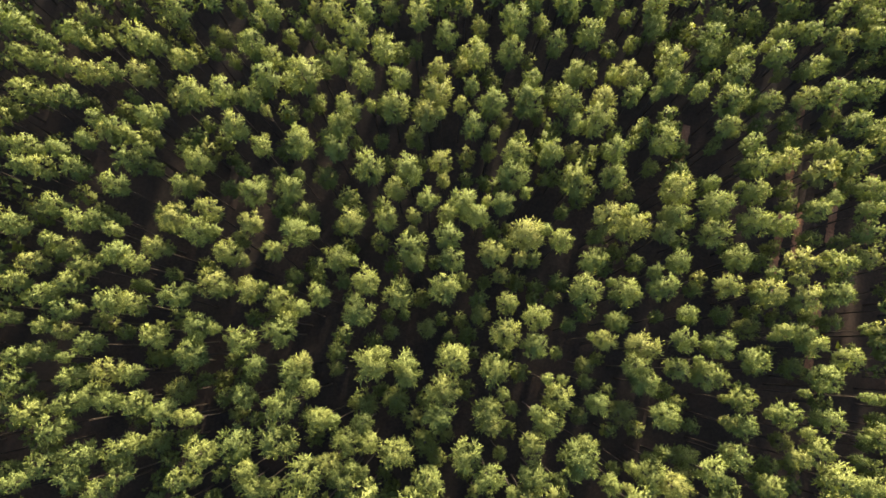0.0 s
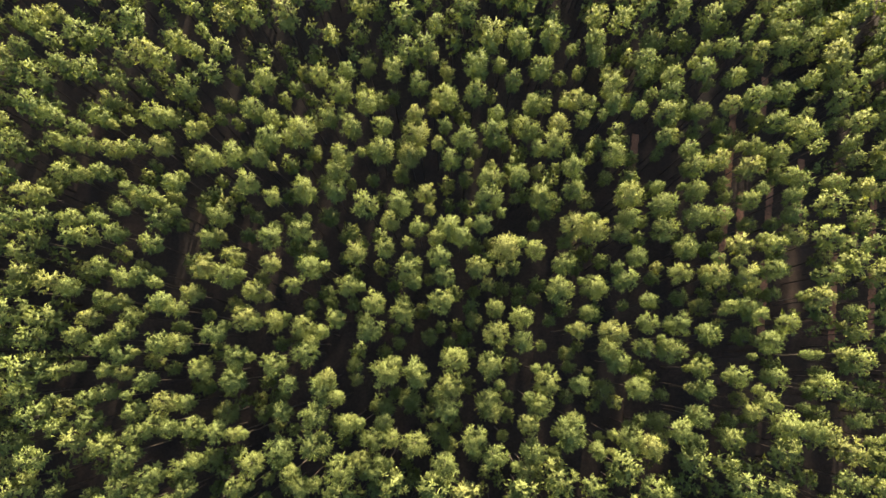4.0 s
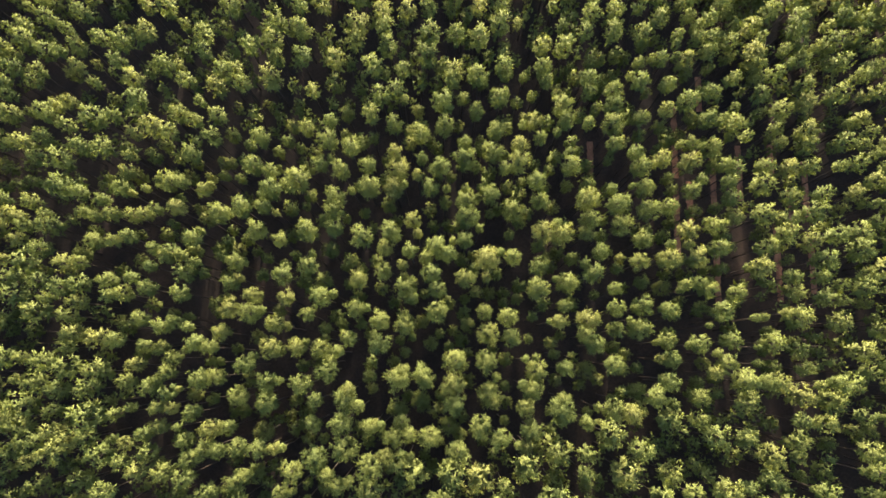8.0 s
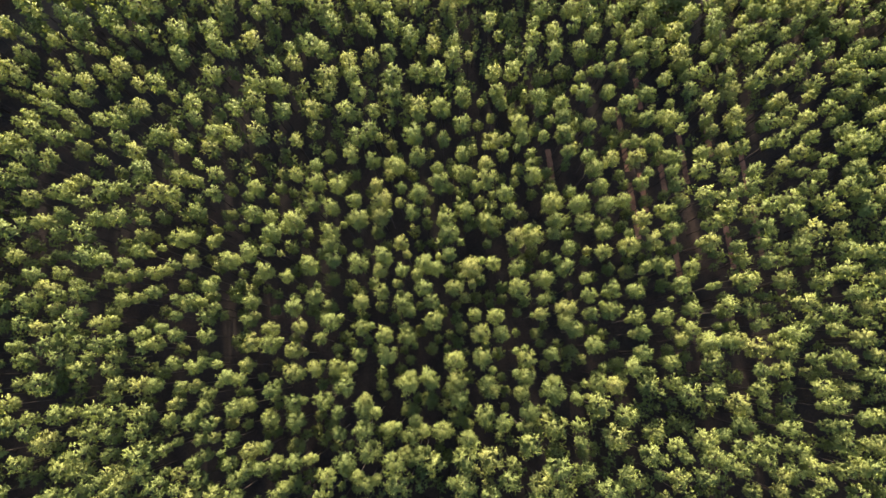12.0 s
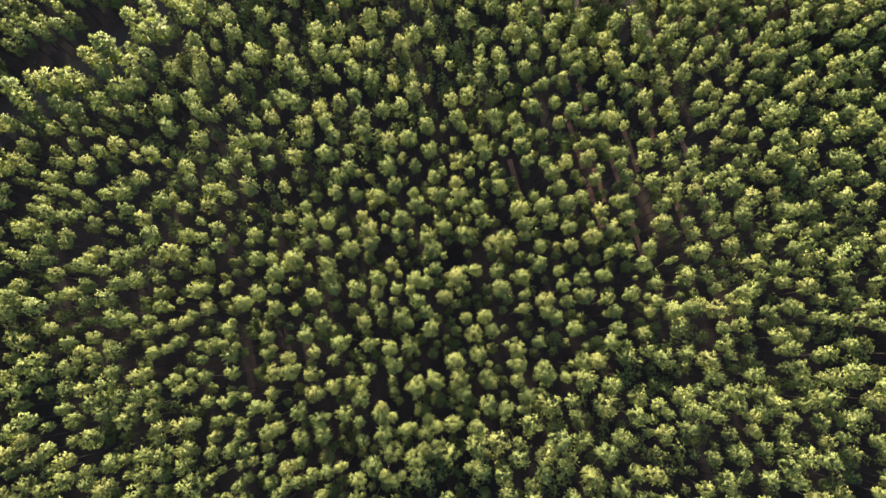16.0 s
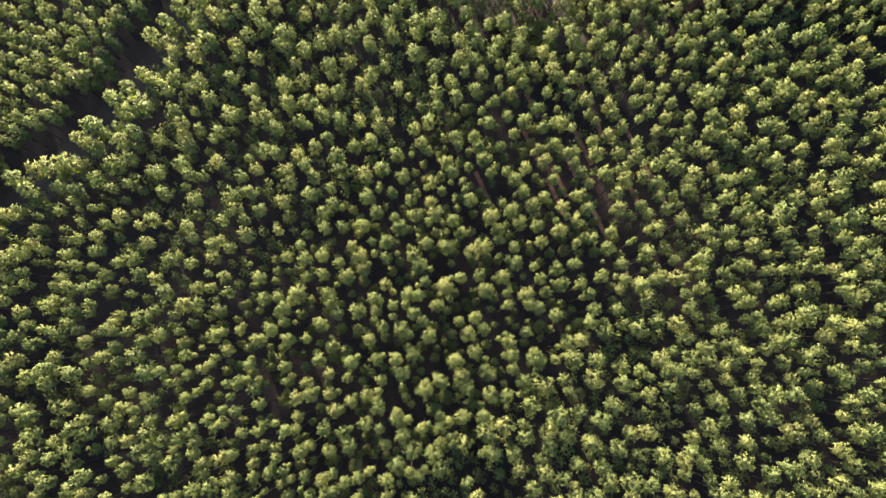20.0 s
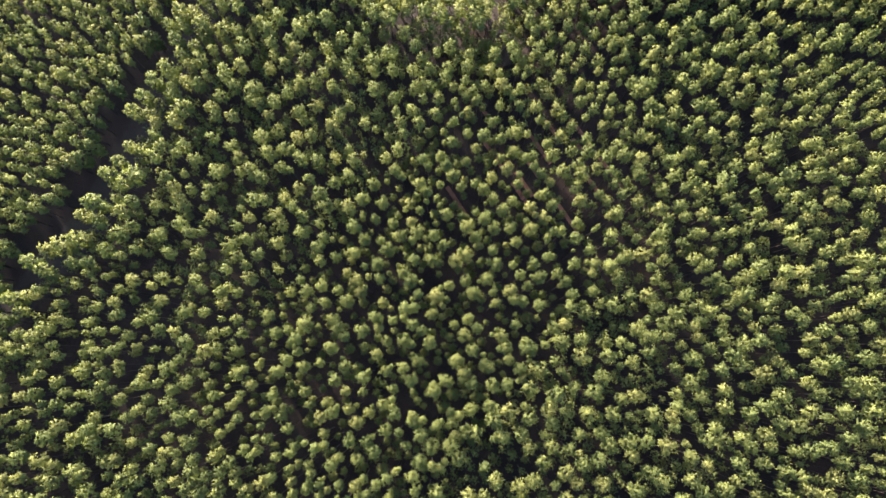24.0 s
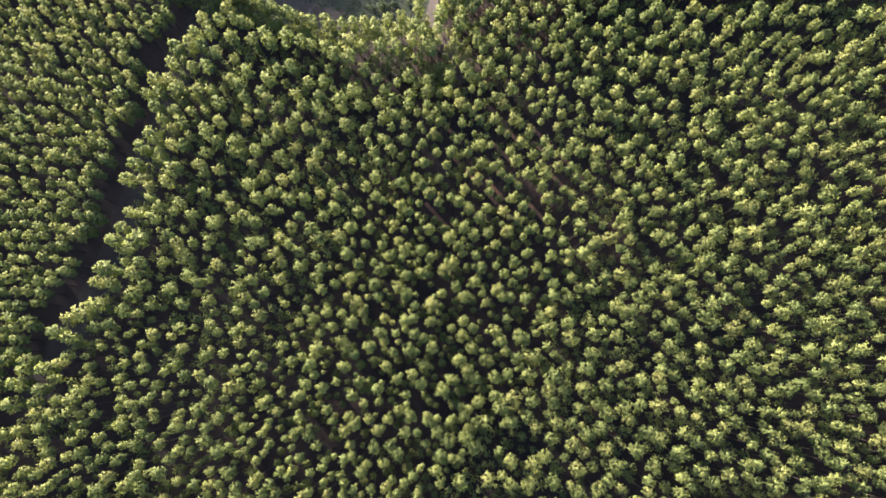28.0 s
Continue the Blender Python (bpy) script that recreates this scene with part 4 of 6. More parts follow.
MIDDLE_ROWS.extend([
    (55.5, 7.5, 14.2, 1.80), (53.2, 10.5, 13.5, 1.46), (54.2, 14.6, 13.5, 1.56), (54.5, 18.6, 13.1, 1.05), (54.5, 20.7, 13.1, 1.14), (56.1, 23.2, 14.0, 1.49),
    (54.4, 24.4, 10.3, 1.05), (54.1, 26.3, 13.7, 1.40), (55.0, 28.8, 13.7, 1.23), (55.3, 30.8, 13.3, 1.23), (55.3, 32.5, 14.0, 1.85), (52.8, 34.1, 10.3, 1.15),
    (56.5, 37.1, 13.6, 1.42), (53.5, 41.8, 13.8, 1.61), (54.4, 41.3, 10.3, 1.07), (55.2, -31.4, 13.7, 1.22), (55.3, -27.2, 13.2, 1.39), (58.8, -26.0, 12.8, 1.06),
    (56.9, -23.1, 13.7, 1.40), (56.3, -21.9, 13.8, 1.64), (57.7, -18.1, 13.5, 1.32), (59.3, -15.9, 13.6, 1.82), (55.5, -12.8, 14.0, 1.83), (59.6, -10.6, 13.5, 1.67),
])
MIDDLE_ROWS.extend([
    (58.7, -4.4, 13.8, 1.51), (60.1, -3.3, 13.3, 1.52), (55.7, -3.1, 13.3, 1.01), (60.2, 0.8, 14.1, 1.78), (57.7, 3.6, 13.8, 1.53), (57.7, 9.8, 14.0, 1.45),
    (57.5, 14.0, 13.4, 1.38), (58.7, 17.4, 13.3, 1.47), (58.9, 19.4, 14.0, 1.65), (60.8, 23.7, 13.3, 1.57), (57.4, 28.8, 13.7, 1.32), (60.3, 30.2, 12.9, 0.70),
    (60.4, 32.5, 12.9, 0.97), (57.3, 35.0, 13.2, 1.06), (60.3, 39.0, 13.9, 1.69), (55.7, 41.4, 10.3, 1.04), (59.6, -21.0, 12.8, 0.58), (61.4, -20.8, 13.2, 1.07),
    (62.1, -18.3, 13.3, 1.07), (63.7, -17.1, 13.0, 0.91), (63.1, -14.2, 13.8, 1.40), (63.8, -10.4, 14.3, 1.83), (60.1, -9.1, 10.3, 0.93), (59.9, -6.6, 10.3, 1.10),
])
MIDDLE_ROWS.extend([
    (62.3, -2.8, 14.2, 1.94), (61.0, 3.3, 13.9, 1.78), (64.7, 4.1, 13.7, 1.36), (61.8, 7.4, 10.3, 1.19), (62.8, 8.8, 13.3, 1.37), (64.7, 13.0, 13.7, 1.46),
    (61.6, 13.1, 13.6, 0.94), (64.3, 16.4, 13.4, 1.55), (65.5, 19.1, 13.0, 0.70), (65.8, 23.9, 13.9, 1.73), (61.4, 26.3, 13.4, 1.39), (62.5, 30.5, 13.3, 1.49),
    (65.6, 32.0, 12.9, 0.96), (63.5, 33.1, 12.9, 1.05), (63.4, 34.9, 13.8, 1.59), (64.2, 36.8, 13.9, 1.51), (66.1, -7.8, 13.5, 1.84), (66.3, -4.1, 13.4, 1.25),
    (67.4, -1.0, 13.4, 1.25), (66.8, 1.0, 13.4, 1.69), (67.8, 5.2, 13.0, 1.27), (65.4, 6.6, 13.0, 0.94), (66.1, 10.0, 13.9, 1.36), (69.3, 11.4, 14.0, 1.37),
])
MIDDLE_ROWS.extend([
    (67.7, 13.6, 13.3, 1.03), (66.6, 15.4, 13.2, 0.94), (68.7, 17.1, 13.1, 1.21), (67.6, 19.2, 13.6, 1.30), (69.9, 22.8, 13.4, 1.12), (70.4, 25.8, 13.6, 1.39),
    (68.1, 28.5, 14.0, 1.65), (68.4, 32.1, 13.8, 1.83), (70.2, -2.3, 10.3, 0.90), (72.5, -0.4, 13.3, 1.26), (71.4, 1.8, 13.6, 1.68), (70.5, 6.7, 13.3, 1.26),
    (70.5, 8.6, 10.3, 1.01), (74.0, 12.7, 12.8, 0.85), (70.3, 14.7, 13.9, 1.54), (74.9, 15.2, 13.7, 1.27), (73.2, 18.2, 12.8, 0.95), (72.4, 22.7, 13.5, 1.29),
    (73.4, 26.8, 13.6, 1.64), (73.9, 29.9, 13.7, 1.31), (73.1, 32.2, 13.0, 1.40), (74.5, 34.1, 13.6, 1.22), (71.5, 35.8, 13.4, 1.31), (74.5, 4.2, 13.9, 1.43),
])
MIDDLE_ROWS.extend([
    (76.2, 6.3, 13.2, 1.18), (75.0, 8.1, 14.1, 1.69), (76.1, 10.4, 13.4, 1.45), (77.0, 13.9, 12.6, 0.85), (78.1, 17.0, 12.5, 1.03), (75.1, 19.9, 13.6, 1.45),
    (79.2, 21.9, 13.2, 1.03), (75.9, 24.0, 13.3, 1.47), (79.9, 27.1, 12.2, 1.03), (80.1, 28.9, 12.5, 1.03), (77.7, 31.0, 13.5, 1.30), (78.5, 34.2, 13.2, 1.39),
    (77.7, 13.5, 10.3, 1.06), (79.8, 15.9, 13.1, 1.19), (81.8, 17.0, 12.9, 0.76), (82.4, 18.6, 13.7, 1.02), (80.5, 19.4, 13.2, 1.37), (81.4, 21.4, 12.9, 0.94),
    (84.1, 22.3, 13.7, 1.29), (80.0, 24.9, 13.4, 1.37), (83.6, 27.8, 13.8, 1.47), (83.7, 30.6, 13.7, 1.22), (81.3, 32.5, 13.6, 1.56), (85.8, 26.3, 12.8, 1.04),
])

# the outer rows
OUTER_ROWS.extend([
    (-70.2, 61.6, 13.4, 1.41), (-71.8, 62.9, 13.1, 1.02), (-72.5, 65.9, 14.2, 1.78), (-70.1, 67.2, 13.3, 0.89), (-68.2, 58.6, 10.3, 0.90), (-66.2, 60.0, 13.9, 1.17),
    (-68.4, 60.3, 13.9, 1.28), (-67.8, 64.2, 13.7, 1.28), (-68.8, 66.7, 13.5, 1.27), (-69.0, 71.0, 13.7, 1.52), (-63.7, 51.3, 13.8, 1.56), (-64.7, 56.3, 13.4, 1.17),
    (-64.9, 59.5, 13.0, 1.04), (-65.1, 63.7, 14.5, 1.80), (-63.3, 65.4, 13.5, 1.29), (-65.0, 71.2, 13.8, 1.54), (-63.0, 73.4, 13.6, 1.41), (-59.9, 46.6, 14.0, 1.72),
    (-60.8, 51.1, 13.3, 1.70), (-60.6, 55.2, 13.1, 1.18), (-59.8, 56.8, 12.9, 0.92), (-62.1, 57.6, 13.5, 0.91), (-59.7, 59.4, 13.7, 1.56), (-61.9, 61.1, 12.9, 1.30),
])
OUTER_ROWS.extend([
    (-62.0, 67.5, 14.2, 1.42), (-60.2, 70.0, 13.5, 1.42), (-60.1, 78.9, 13.6, 1.92), (-58.0, 43.6, 14.0, 1.45), (-55.0, 44.0, 13.6, 1.06), (-56.9, 46.0, 14.1, 1.46),
    (-56.1, 51.3, 14.1, 1.45), (-55.3, 54.7, 13.5, 1.19), (-58.0, 54.6, 13.0, 1.31), (-54.9, 57.6, 13.7, 1.32), (-56.1, 61.2, 13.9, 1.17), (-58.5, 62.1, 13.6, 1.17),
    (-55.8, 64.0, 13.0, 1.04), (-56.9, 68.1, 13.5, 1.18), (-56.5, 69.8, 13.9, 1.56), (-58.1, 72.3, 14.1, 1.81), (-56.8, 74.7, 13.4, 1.16), (-56.0, 79.1, 13.0, 1.03),
    (-55.6, 80.7, 14.2, 1.94), (-53.9, 42.3, 14.0, 1.60), (-54.5, 46.6, 14.0, 1.20), (-52.1, 50.2, 13.6, 1.46), (-53.4, 52.3, 13.4, 1.05), (-51.6, 61.7, 13.3, 1.19),
])
OUTER_ROWS.extend([
    (-54.1, 62.4, 13.1, 1.04), (-53.4, 64.5, 13.3, 1.18), (-54.5, 66.9, 13.7, 1.18), (-51.8, 67.9, 14.3, 1.83), (-53.7, 70.8, 13.7, 1.30), (-54.0, 75.5, 13.5, 1.55),
    (-52.9, 81.5, 13.2, 1.42), (-50.3, 55.2, 14.1, 1.59), (-50.7, 64.0, 13.3, 1.05), (-49.5, 67.7, 14.0, 1.71), (-50.4, 74.1, 13.7, 1.30), (-47.2, 75.5, 13.7, 1.19),
    (-49.8, 77.5, 14.5, 1.82), (-50.7, 82.3, 13.7, 1.69), (-45.2, 75.3, 13.1, 1.05), (-42.5, 76.3, 10.3, 1.19), (-41.8, 77.3, 14.1, 1.58), (-42.5, 81.0, 14.3, 1.85),
    (-36.5, 74.1, 13.5, 1.34), (-35.9, 78.7, 14.6, 2.12), (-38.6, 80.7, 13.3, 1.72), (-34.5, 71.8, 13.6, 1.34), (-32.7, 77.3, 14.6, 2.00), (-30.2, 70.9, 13.9, 1.76),
])
OUTER_ROWS.extend([
    (-28.5, 80.4, 13.8, 1.61), (-26.1, 71.5, 14.3, 2.04), (-27.2, 76.0, 13.4, 1.35), (-26.8, 77.9, 13.6, 1.35), (-25.1, 81.1, 14.4, 2.29), (-21.2, -14.2, 14.0, 2.05),
    (-23.2, 70.7, 13.9, 1.64), (-20.9, 72.9, 10.3, 1.10), (-22.4, 74.5, 14.2, 1.91), (-21.1, 77.6, 13.4, 1.22), (-23.8, 78.1, 13.2, 0.95), (-15.8, -23.8, 14.2, 1.72),
    (-17.6, -19.2, 14.3, 1.88), (-16.5, 70.1, 14.0, 1.38), (-19.3, 74.6, 14.1, 1.64), (-17.8, 78.9, 14.4, 1.78), (-18.5, 83.6, 14.0, 1.77), (-13.6, -27.4, 13.9, 2.00),
    (-15.3, -21.4, 13.3, 1.30), (-12.7, 65.9, 13.7, 1.67), (-12.0, 67.9, 14.1, 1.52), (-14.9, 78.6, 14.6, 2.33), (-15.1, 83.9, 13.9, 1.50), (-9.6, -37.1, 13.6, 1.68),
])
OUTER_ROWS.extend([
    (-9.1, -34.8, 13.5, 1.13), (-10.6, -31.3, 13.9, 1.84), (-11.0, -28.6, 10.3, 1.29), (-9.6, -25.7, 14.2, 1.86), (-11.6, -21.3, 14.7, 1.87), (-11.1, -18.1, 13.5, 1.30),
    (-8.3, 63.9, 12.9, 0.98), (-9.0, 67.3, 13.4, 1.25), (-11.0, 70.2, 14.4, 1.53), (-10.5, 73.5, 13.7, 1.39), (-9.2, 79.0, 14.4, 1.80), (-10.0, 82.4, 13.4, 1.24),
    (-11.1, 84.8, 13.3, 1.38), (-4.1, -44.5, 13.6, 1.25), (-6.7, -40.4, 14.0, 1.81), (-5.4, -34.6, 14.4, 1.98), (-4.7, -30.9, 13.4, 1.13), (-6.9, -27.1, 14.1, 1.86),
    (-6.0, -21.3, 10.3, 1.29), (-6.4, 64.3, 13.6, 1.41), (-7.6, 70.9, 13.1, 0.98), (-3.9, 71.6, 14.2, 1.82), (-5.4, 75.7, 13.7, 1.26), (-6.1, 79.3, 13.7, 1.81),
])
OUTER_ROWS.extend([
    (-5.5, 82.4, 13.7, 1.39), (-4.8, 90.3, 14.1, 1.80), (-1.4, -50.1, 13.5, 1.38), (-0.6, -45.1, 10.3, 0.97), (-3.8, -41.5, 14.2, 1.67), (-0.1, -41.5, 14.4, 1.81),
    (-3.1, -37.1, 13.4, 1.26), (-1.7, -34.1, 13.8, 1.56), (-1.5, -31.1, 14.4, 1.84), (-2.9, -26.2, 13.8, 1.57), (-2.5, -22.4, 13.8, 1.72), (-1.6, -19.8, 13.5, 1.59),
    (-4.0, 64.2, 10.3, 1.13), (-2.7, 66.1, 13.9, 1.83), (-3.1, 75.7, 14.1, 1.69), (-0.2, 81.8, 14.0, 1.82), (-3.5, 84.6, 13.5, 1.53), (-2.7, 87.4, 13.3, 1.53),
    (-0.8, 91.7, 13.8, 1.81), (1.9, -55.9, 13.8, 1.50), (1.6, -54.0, 10.3, 1.37), (0.7, -49.1, 13.4, 1.38), (3.9, -48.5, 14.0, 1.80), (1.4, -38.1, 13.9, 1.96),
])
OUTER_ROWS.extend([
    (2.0, -32.7, 14.2, 1.84), (3.1, -30.9, 13.0, 0.99), (2.6, -28.9, 13.5, 1.56), (0.4, -25.8, 14.0, 1.71), (1.3, -23.3, 13.1, 1.15), (2.3, 60.8, 13.7, 2.00),
    (0.7, 62.4, 13.0, 1.14), (3.1, 64.7, 13.7, 1.56), (3.8, 67.8, 13.5, 1.57), (2.4, 72.5, 13.9, 1.55), (1.2, 77.4, 10.3, 1.40), (4.3, 81.7, 13.6, 1.13),
    (2.6, 82.5, 14.4, 2.11), (3.9, 86.4, 13.5, 1.55), (3.6, 92.9, 13.8, 1.95), (7.8, -61.0, 14.1, 1.49), (4.5, -57.5, 13.6, 0.96), (5.3, -55.4, 14.0, 1.63),
    (6.1, -53.8, 10.3, 1.37), (5.0, -43.7, 14.1, 1.81), (4.8, -34.8, 14.0, 1.83), (6.0, -28.5, 13.7, 1.57), (7.6, -24.0, 13.4, 1.57), (4.1, -23.1, 13.4, 1.58),
])
OUTER_ROWS.extend([
    (8.1, 60.7, 14.3, 2.02), (6.4, 72.0, 10.3, 0.99), (6.4, 75.7, 13.8, 1.42), (7.4, 77.7, 14.2, 1.56), (7.9, 86.9, 13.7, 1.69), (4.9, 88.0, 13.7, 1.26),
    (6.7, 90.4, 13.6, 1.26), (7.4, 92.6, 14.6, 1.97), (9.3, -67.5, 10.3, 1.08), (11.1, -63.7, 13.6, 1.62), (8.4, -58.0, 14.0, 1.77), (9.4, -51.9, 14.4, 1.92),
    (9.8, -47.0, 14.1, 1.80), (9.7, -44.0, 14.3, 1.94), (9.9, -39.4, 13.6, 1.54), (11.7, -37.6, 13.8, 2.11), (8.3, -34.4, 14.0, 1.84), (9.1, -31.8, 13.7, 1.56),
    (9.0, -29.8, 10.3, 0.99), (10.4, -27.4, 14.3, 1.85), (11.9, 57.1, 13.5, 1.63), (11.1, 58.8, 13.8, 1.60), (9.9, 64.6, 14.0, 1.88), (8.8, 73.0, 14.0, 1.57),
])
OUTER_ROWS.extend([
    (10.7, 78.3, 14.0, 1.56), (12.1, 82.3, 10.3, 1.29), (12.2, 84.4, 13.4, 1.28), (9.2, 84.7, 13.9, 1.84), (11.4, 88.8, 13.9, 1.42), (12.0, 92.6, 14.1, 1.56),
    (14.5, -73.3, 14.3, 2.00), (13.0, -69.0, 13.6, 1.33), (13.1, -66.9, 13.5, 1.08), (15.2, -65.9, 13.6, 1.48), (14.6, -61.5, 13.4, 1.63), (12.6, -58.3, 13.5, 1.36),
    (13.6, -54.2, 13.7, 1.51), (13.9, -51.4, 13.7, 1.78), (13.9, -39.9, 14.1, 1.54), (15.7, -34.2, 13.1, 0.98), (13.7, -31.4, 14.1, 1.84), (14.6, -25.8, 14.4, 2.00),
    (14.8, 58.3, 13.7, 1.60), (13.2, 62.9, 13.9, 1.59), (14.3, 67.1, 13.7, 1.45), (15.0, 70.9, 13.8, 1.59), (14.3, 72.8, 13.2, 1.30), (16.9, 73.8, 14.2, 2.17),
])
OUTER_ROWS.extend([
    (15.9, 74.1, 14.0, 1.73), (14.3, 78.1, 13.8, 1.72), (14.7, 80.8, 14.1, 1.72), (15.7, 82.3, 13.7, 1.72), (16.6, 86.6, 10.3, 1.28), (13.9, 88.4, 13.9, 1.85),
    (15.4, 91.8, 13.9, 1.56), (14.0, 96.7, 14.1, 1.70), (15.5, 100.3, 13.7, 1.55), (16.8, -78.8, 13.5, 1.45), (18.9, -78.7, 13.2, 1.05), (17.8, -73.1, 14.3, 1.85),
    (19.1, -71.2, 12.9, 1.07), (19.4, -69.0, 13.2, 1.47), (16.5, -68.2, 13.4, 1.20), (19.5, -65.0, 13.9, 1.22), (19.7, -58.5, 13.1, 1.35), (16.9, -57.3, 14.0, 1.77),
    (18.3, -52.1, 13.2, 1.23), (17.6, -48.5, 14.2, 1.65), (18.8, -46.2, 13.0, 0.97), (16.1, -43.7, 14.1, 1.95), (20.0, -42.8, 13.0, 1.25), (19.1, -37.7, 14.6, 1.97),
])
OUTER_ROWS.extend([
    (19.6, -32.7, 13.8, 1.55), (17.3, -31.0, 13.5, 1.56), (17.2, 56.7, 13.6, 1.62), (18.8, 60.5, 13.1, 1.32), (19.8, 62.6, 13.7, 1.46), (17.7, 68.5, 14.1, 1.75),
    (18.9, 80.5, 13.9, 1.73), (19.7, 85.5, 13.2, 1.14), (17.5, 88.0, 13.3, 1.28), (19.1, 93.0, 10.3, 1.42), (20.5, 95.0, 14.2, 2.00), (17.6, 98.6, 13.5, 1.57),
    (19.8, 101.6, 14.3, 1.99), (23.0, -83.9, 13.8, 1.44), (20.3, -81.8, 13.8, 1.84), (21.7, -75.1, 13.6, 1.59), (23.3, -74.2, 10.3, 1.20), (23.5, -69.6, 13.6, 1.74),
    (20.3, -63.0, 13.1, 1.22), (22.1, -59.8, 13.7, 1.62), (22.8, -56.5, 14.2, 1.51), (22.4, -49.0, 14.1, 1.79), (22.9, -46.3, 13.1, 1.24), (23.8, -43.5, 13.4, 1.39),
])
OUTER_ROWS.extend([
    (21.5, -41.0, 13.6, 1.67), (23.5, -40.5, 14.2, 1.54), (22.0, 54.8, 14.1, 1.91), (24.8, 55.3, 14.1, 1.62), (23.2, 60.7, 13.8, 1.63), (24.2, 66.7, 13.7, 1.61),
    (24.9, 67.4, 14.1, 1.62), (21.3, 67.9, 13.6, 1.60), (23.0, 75.4, 13.3, 1.45), (21.9, 80.0, 10.3, 1.30), (23.1, 83.7, 14.0, 1.87), (24.8, 87.7, 13.6, 1.30),
    (21.8, 89.2, 10.3, 1.44), (22.8, 90.4, 14.1, 1.72), (24.7, 96.7, 12.8, 0.86), (21.6, 98.4, 13.9, 1.71), (25.6, 100.3, 14.4, 1.58), (27.0, -92.7, 13.2, 1.16),
    (24.4, -89.5, 13.7, 1.43), (24.7, -86.8, 13.5, 1.31), (26.3, -83.4, 14.4, 1.83), (25.6, -81.8, 13.2, 1.31), (26.4, -79.3, 13.4, 1.45), (27.7, -70.2, 13.8, 1.46),
])
OUTER_ROWS.extend([
    (24.2, -67.0, 13.8, 1.48), (25.0, -65.3, 12.7, 0.94), (26.1, -60.7, 13.7, 1.63), (27.1, -56.6, 14.0, 1.50), (27.3, -54.5, 13.9, 1.65), (24.8, -51.8, 13.2, 1.37),
    (25.4, -49.1, 13.7, 1.51), (25.6, -38.9, 13.6, 1.41), (28.2, 55.3, 13.1, 1.34), (28.9, 60.6, 13.8, 1.48), (29.2, 61.7, 13.6, 1.34), (27.6, 65.3, 14.0, 1.92),
    (29.6, 70.7, 14.0, 1.76), (25.9, 73.4, 13.6, 1.61), (26.1, 76.8, 13.3, 1.31), (27.7, 79.2, 13.8, 1.61), (29.7, 82.4, 14.2, 2.05), (27.3, 86.6, 10.3, 1.30),
    (29.5, 92.4, 14.2, 1.74), (27.4, 95.3, 13.8, 1.59), (28.2, 100.0, 10.3, 1.15), (29.8, 102.8, 14.2, 2.02), (27.9, -88.5, 13.8, 1.68), (29.6, -85.9, 12.7, 0.79),
])
OUTER_ROWS.extend([
    (29.9, -82.8, 14.1, 1.84), (28.5, -78.1, 13.9, 1.85), (29.1, -73.6, 14.2, 1.87), (29.0, -67.7, 13.7, 1.61), (27.9, -64.9, 13.5, 1.48), (29.8, -59.7, 13.6, 1.23),
    (30.9, -57.6, 14.0, 1.77), (30.0, -48.3, 13.6, 1.65), (28.3, -43.3, 13.8, 1.67), (29.2, -39.8, 14.2, 1.95), (29.6, -35.6, 13.2, 1.26), (30.5, 65.3, 13.5, 1.33),
    (30.7, 74.3, 13.9, 1.47), (31.2, 76.9, 13.7, 1.47), (33.8, 83.0, 14.0, 1.91), (30.0, 84.8, 13.5, 1.60), (29.9, 85.7, 13.5, 1.46), (33.7, 93.3, 13.3, 1.61),
    (33.4, 97.2, 14.2, 1.60), (32.6, 100.1, 14.4, 1.88), (30.9, 99.7, 10.3, 0.87), (31.9, -91.4, 10.3, 1.04), (33.0, -88.9, 10.3, 1.30), (34.6, -88.3, 13.1, 1.05),
])
OUTER_ROWS.extend([
    (34.6, -83.7, 13.8, 1.71), (33.7, -79.9, 13.8, 1.45), (32.5, -78.6, 10.3, 1.06), (33.2, -73.2, 14.0, 1.60), (35.0, -66.8, 14.0, 1.88), (32.5, -64.2, 13.3, 1.35),
    (35.1, -58.8, 13.4, 1.50), (35.9, -54.5, 14.0, 1.91), (32.3, -52.8, 13.8, 1.65), (32.8, -46.2, 13.6, 1.52), (35.8, -43.0, 14.1, 1.54), (32.4, -40.8, 13.0, 1.26),
    (33.8, -37.5, 14.2, 2.11), (34.2, -33.9, 13.2, 1.27), (36.4, 49.0, 13.6, 1.51), (35.1, 53.7, 13.9, 1.96), (34.0, 59.6, 13.9, 1.65), (34.9, 62.2, 14.0, 1.95),
    (33.8, 65.8, 13.5, 1.64), (35.2, 68.9, 14.1, 1.64), (37.0, 74.2, 10.3, 1.19), (34.9, 77.2, 14.4, 2.07), (37.6, 86.3, 10.3, 1.33), (35.0, 87.7, 13.1, 1.32),
])
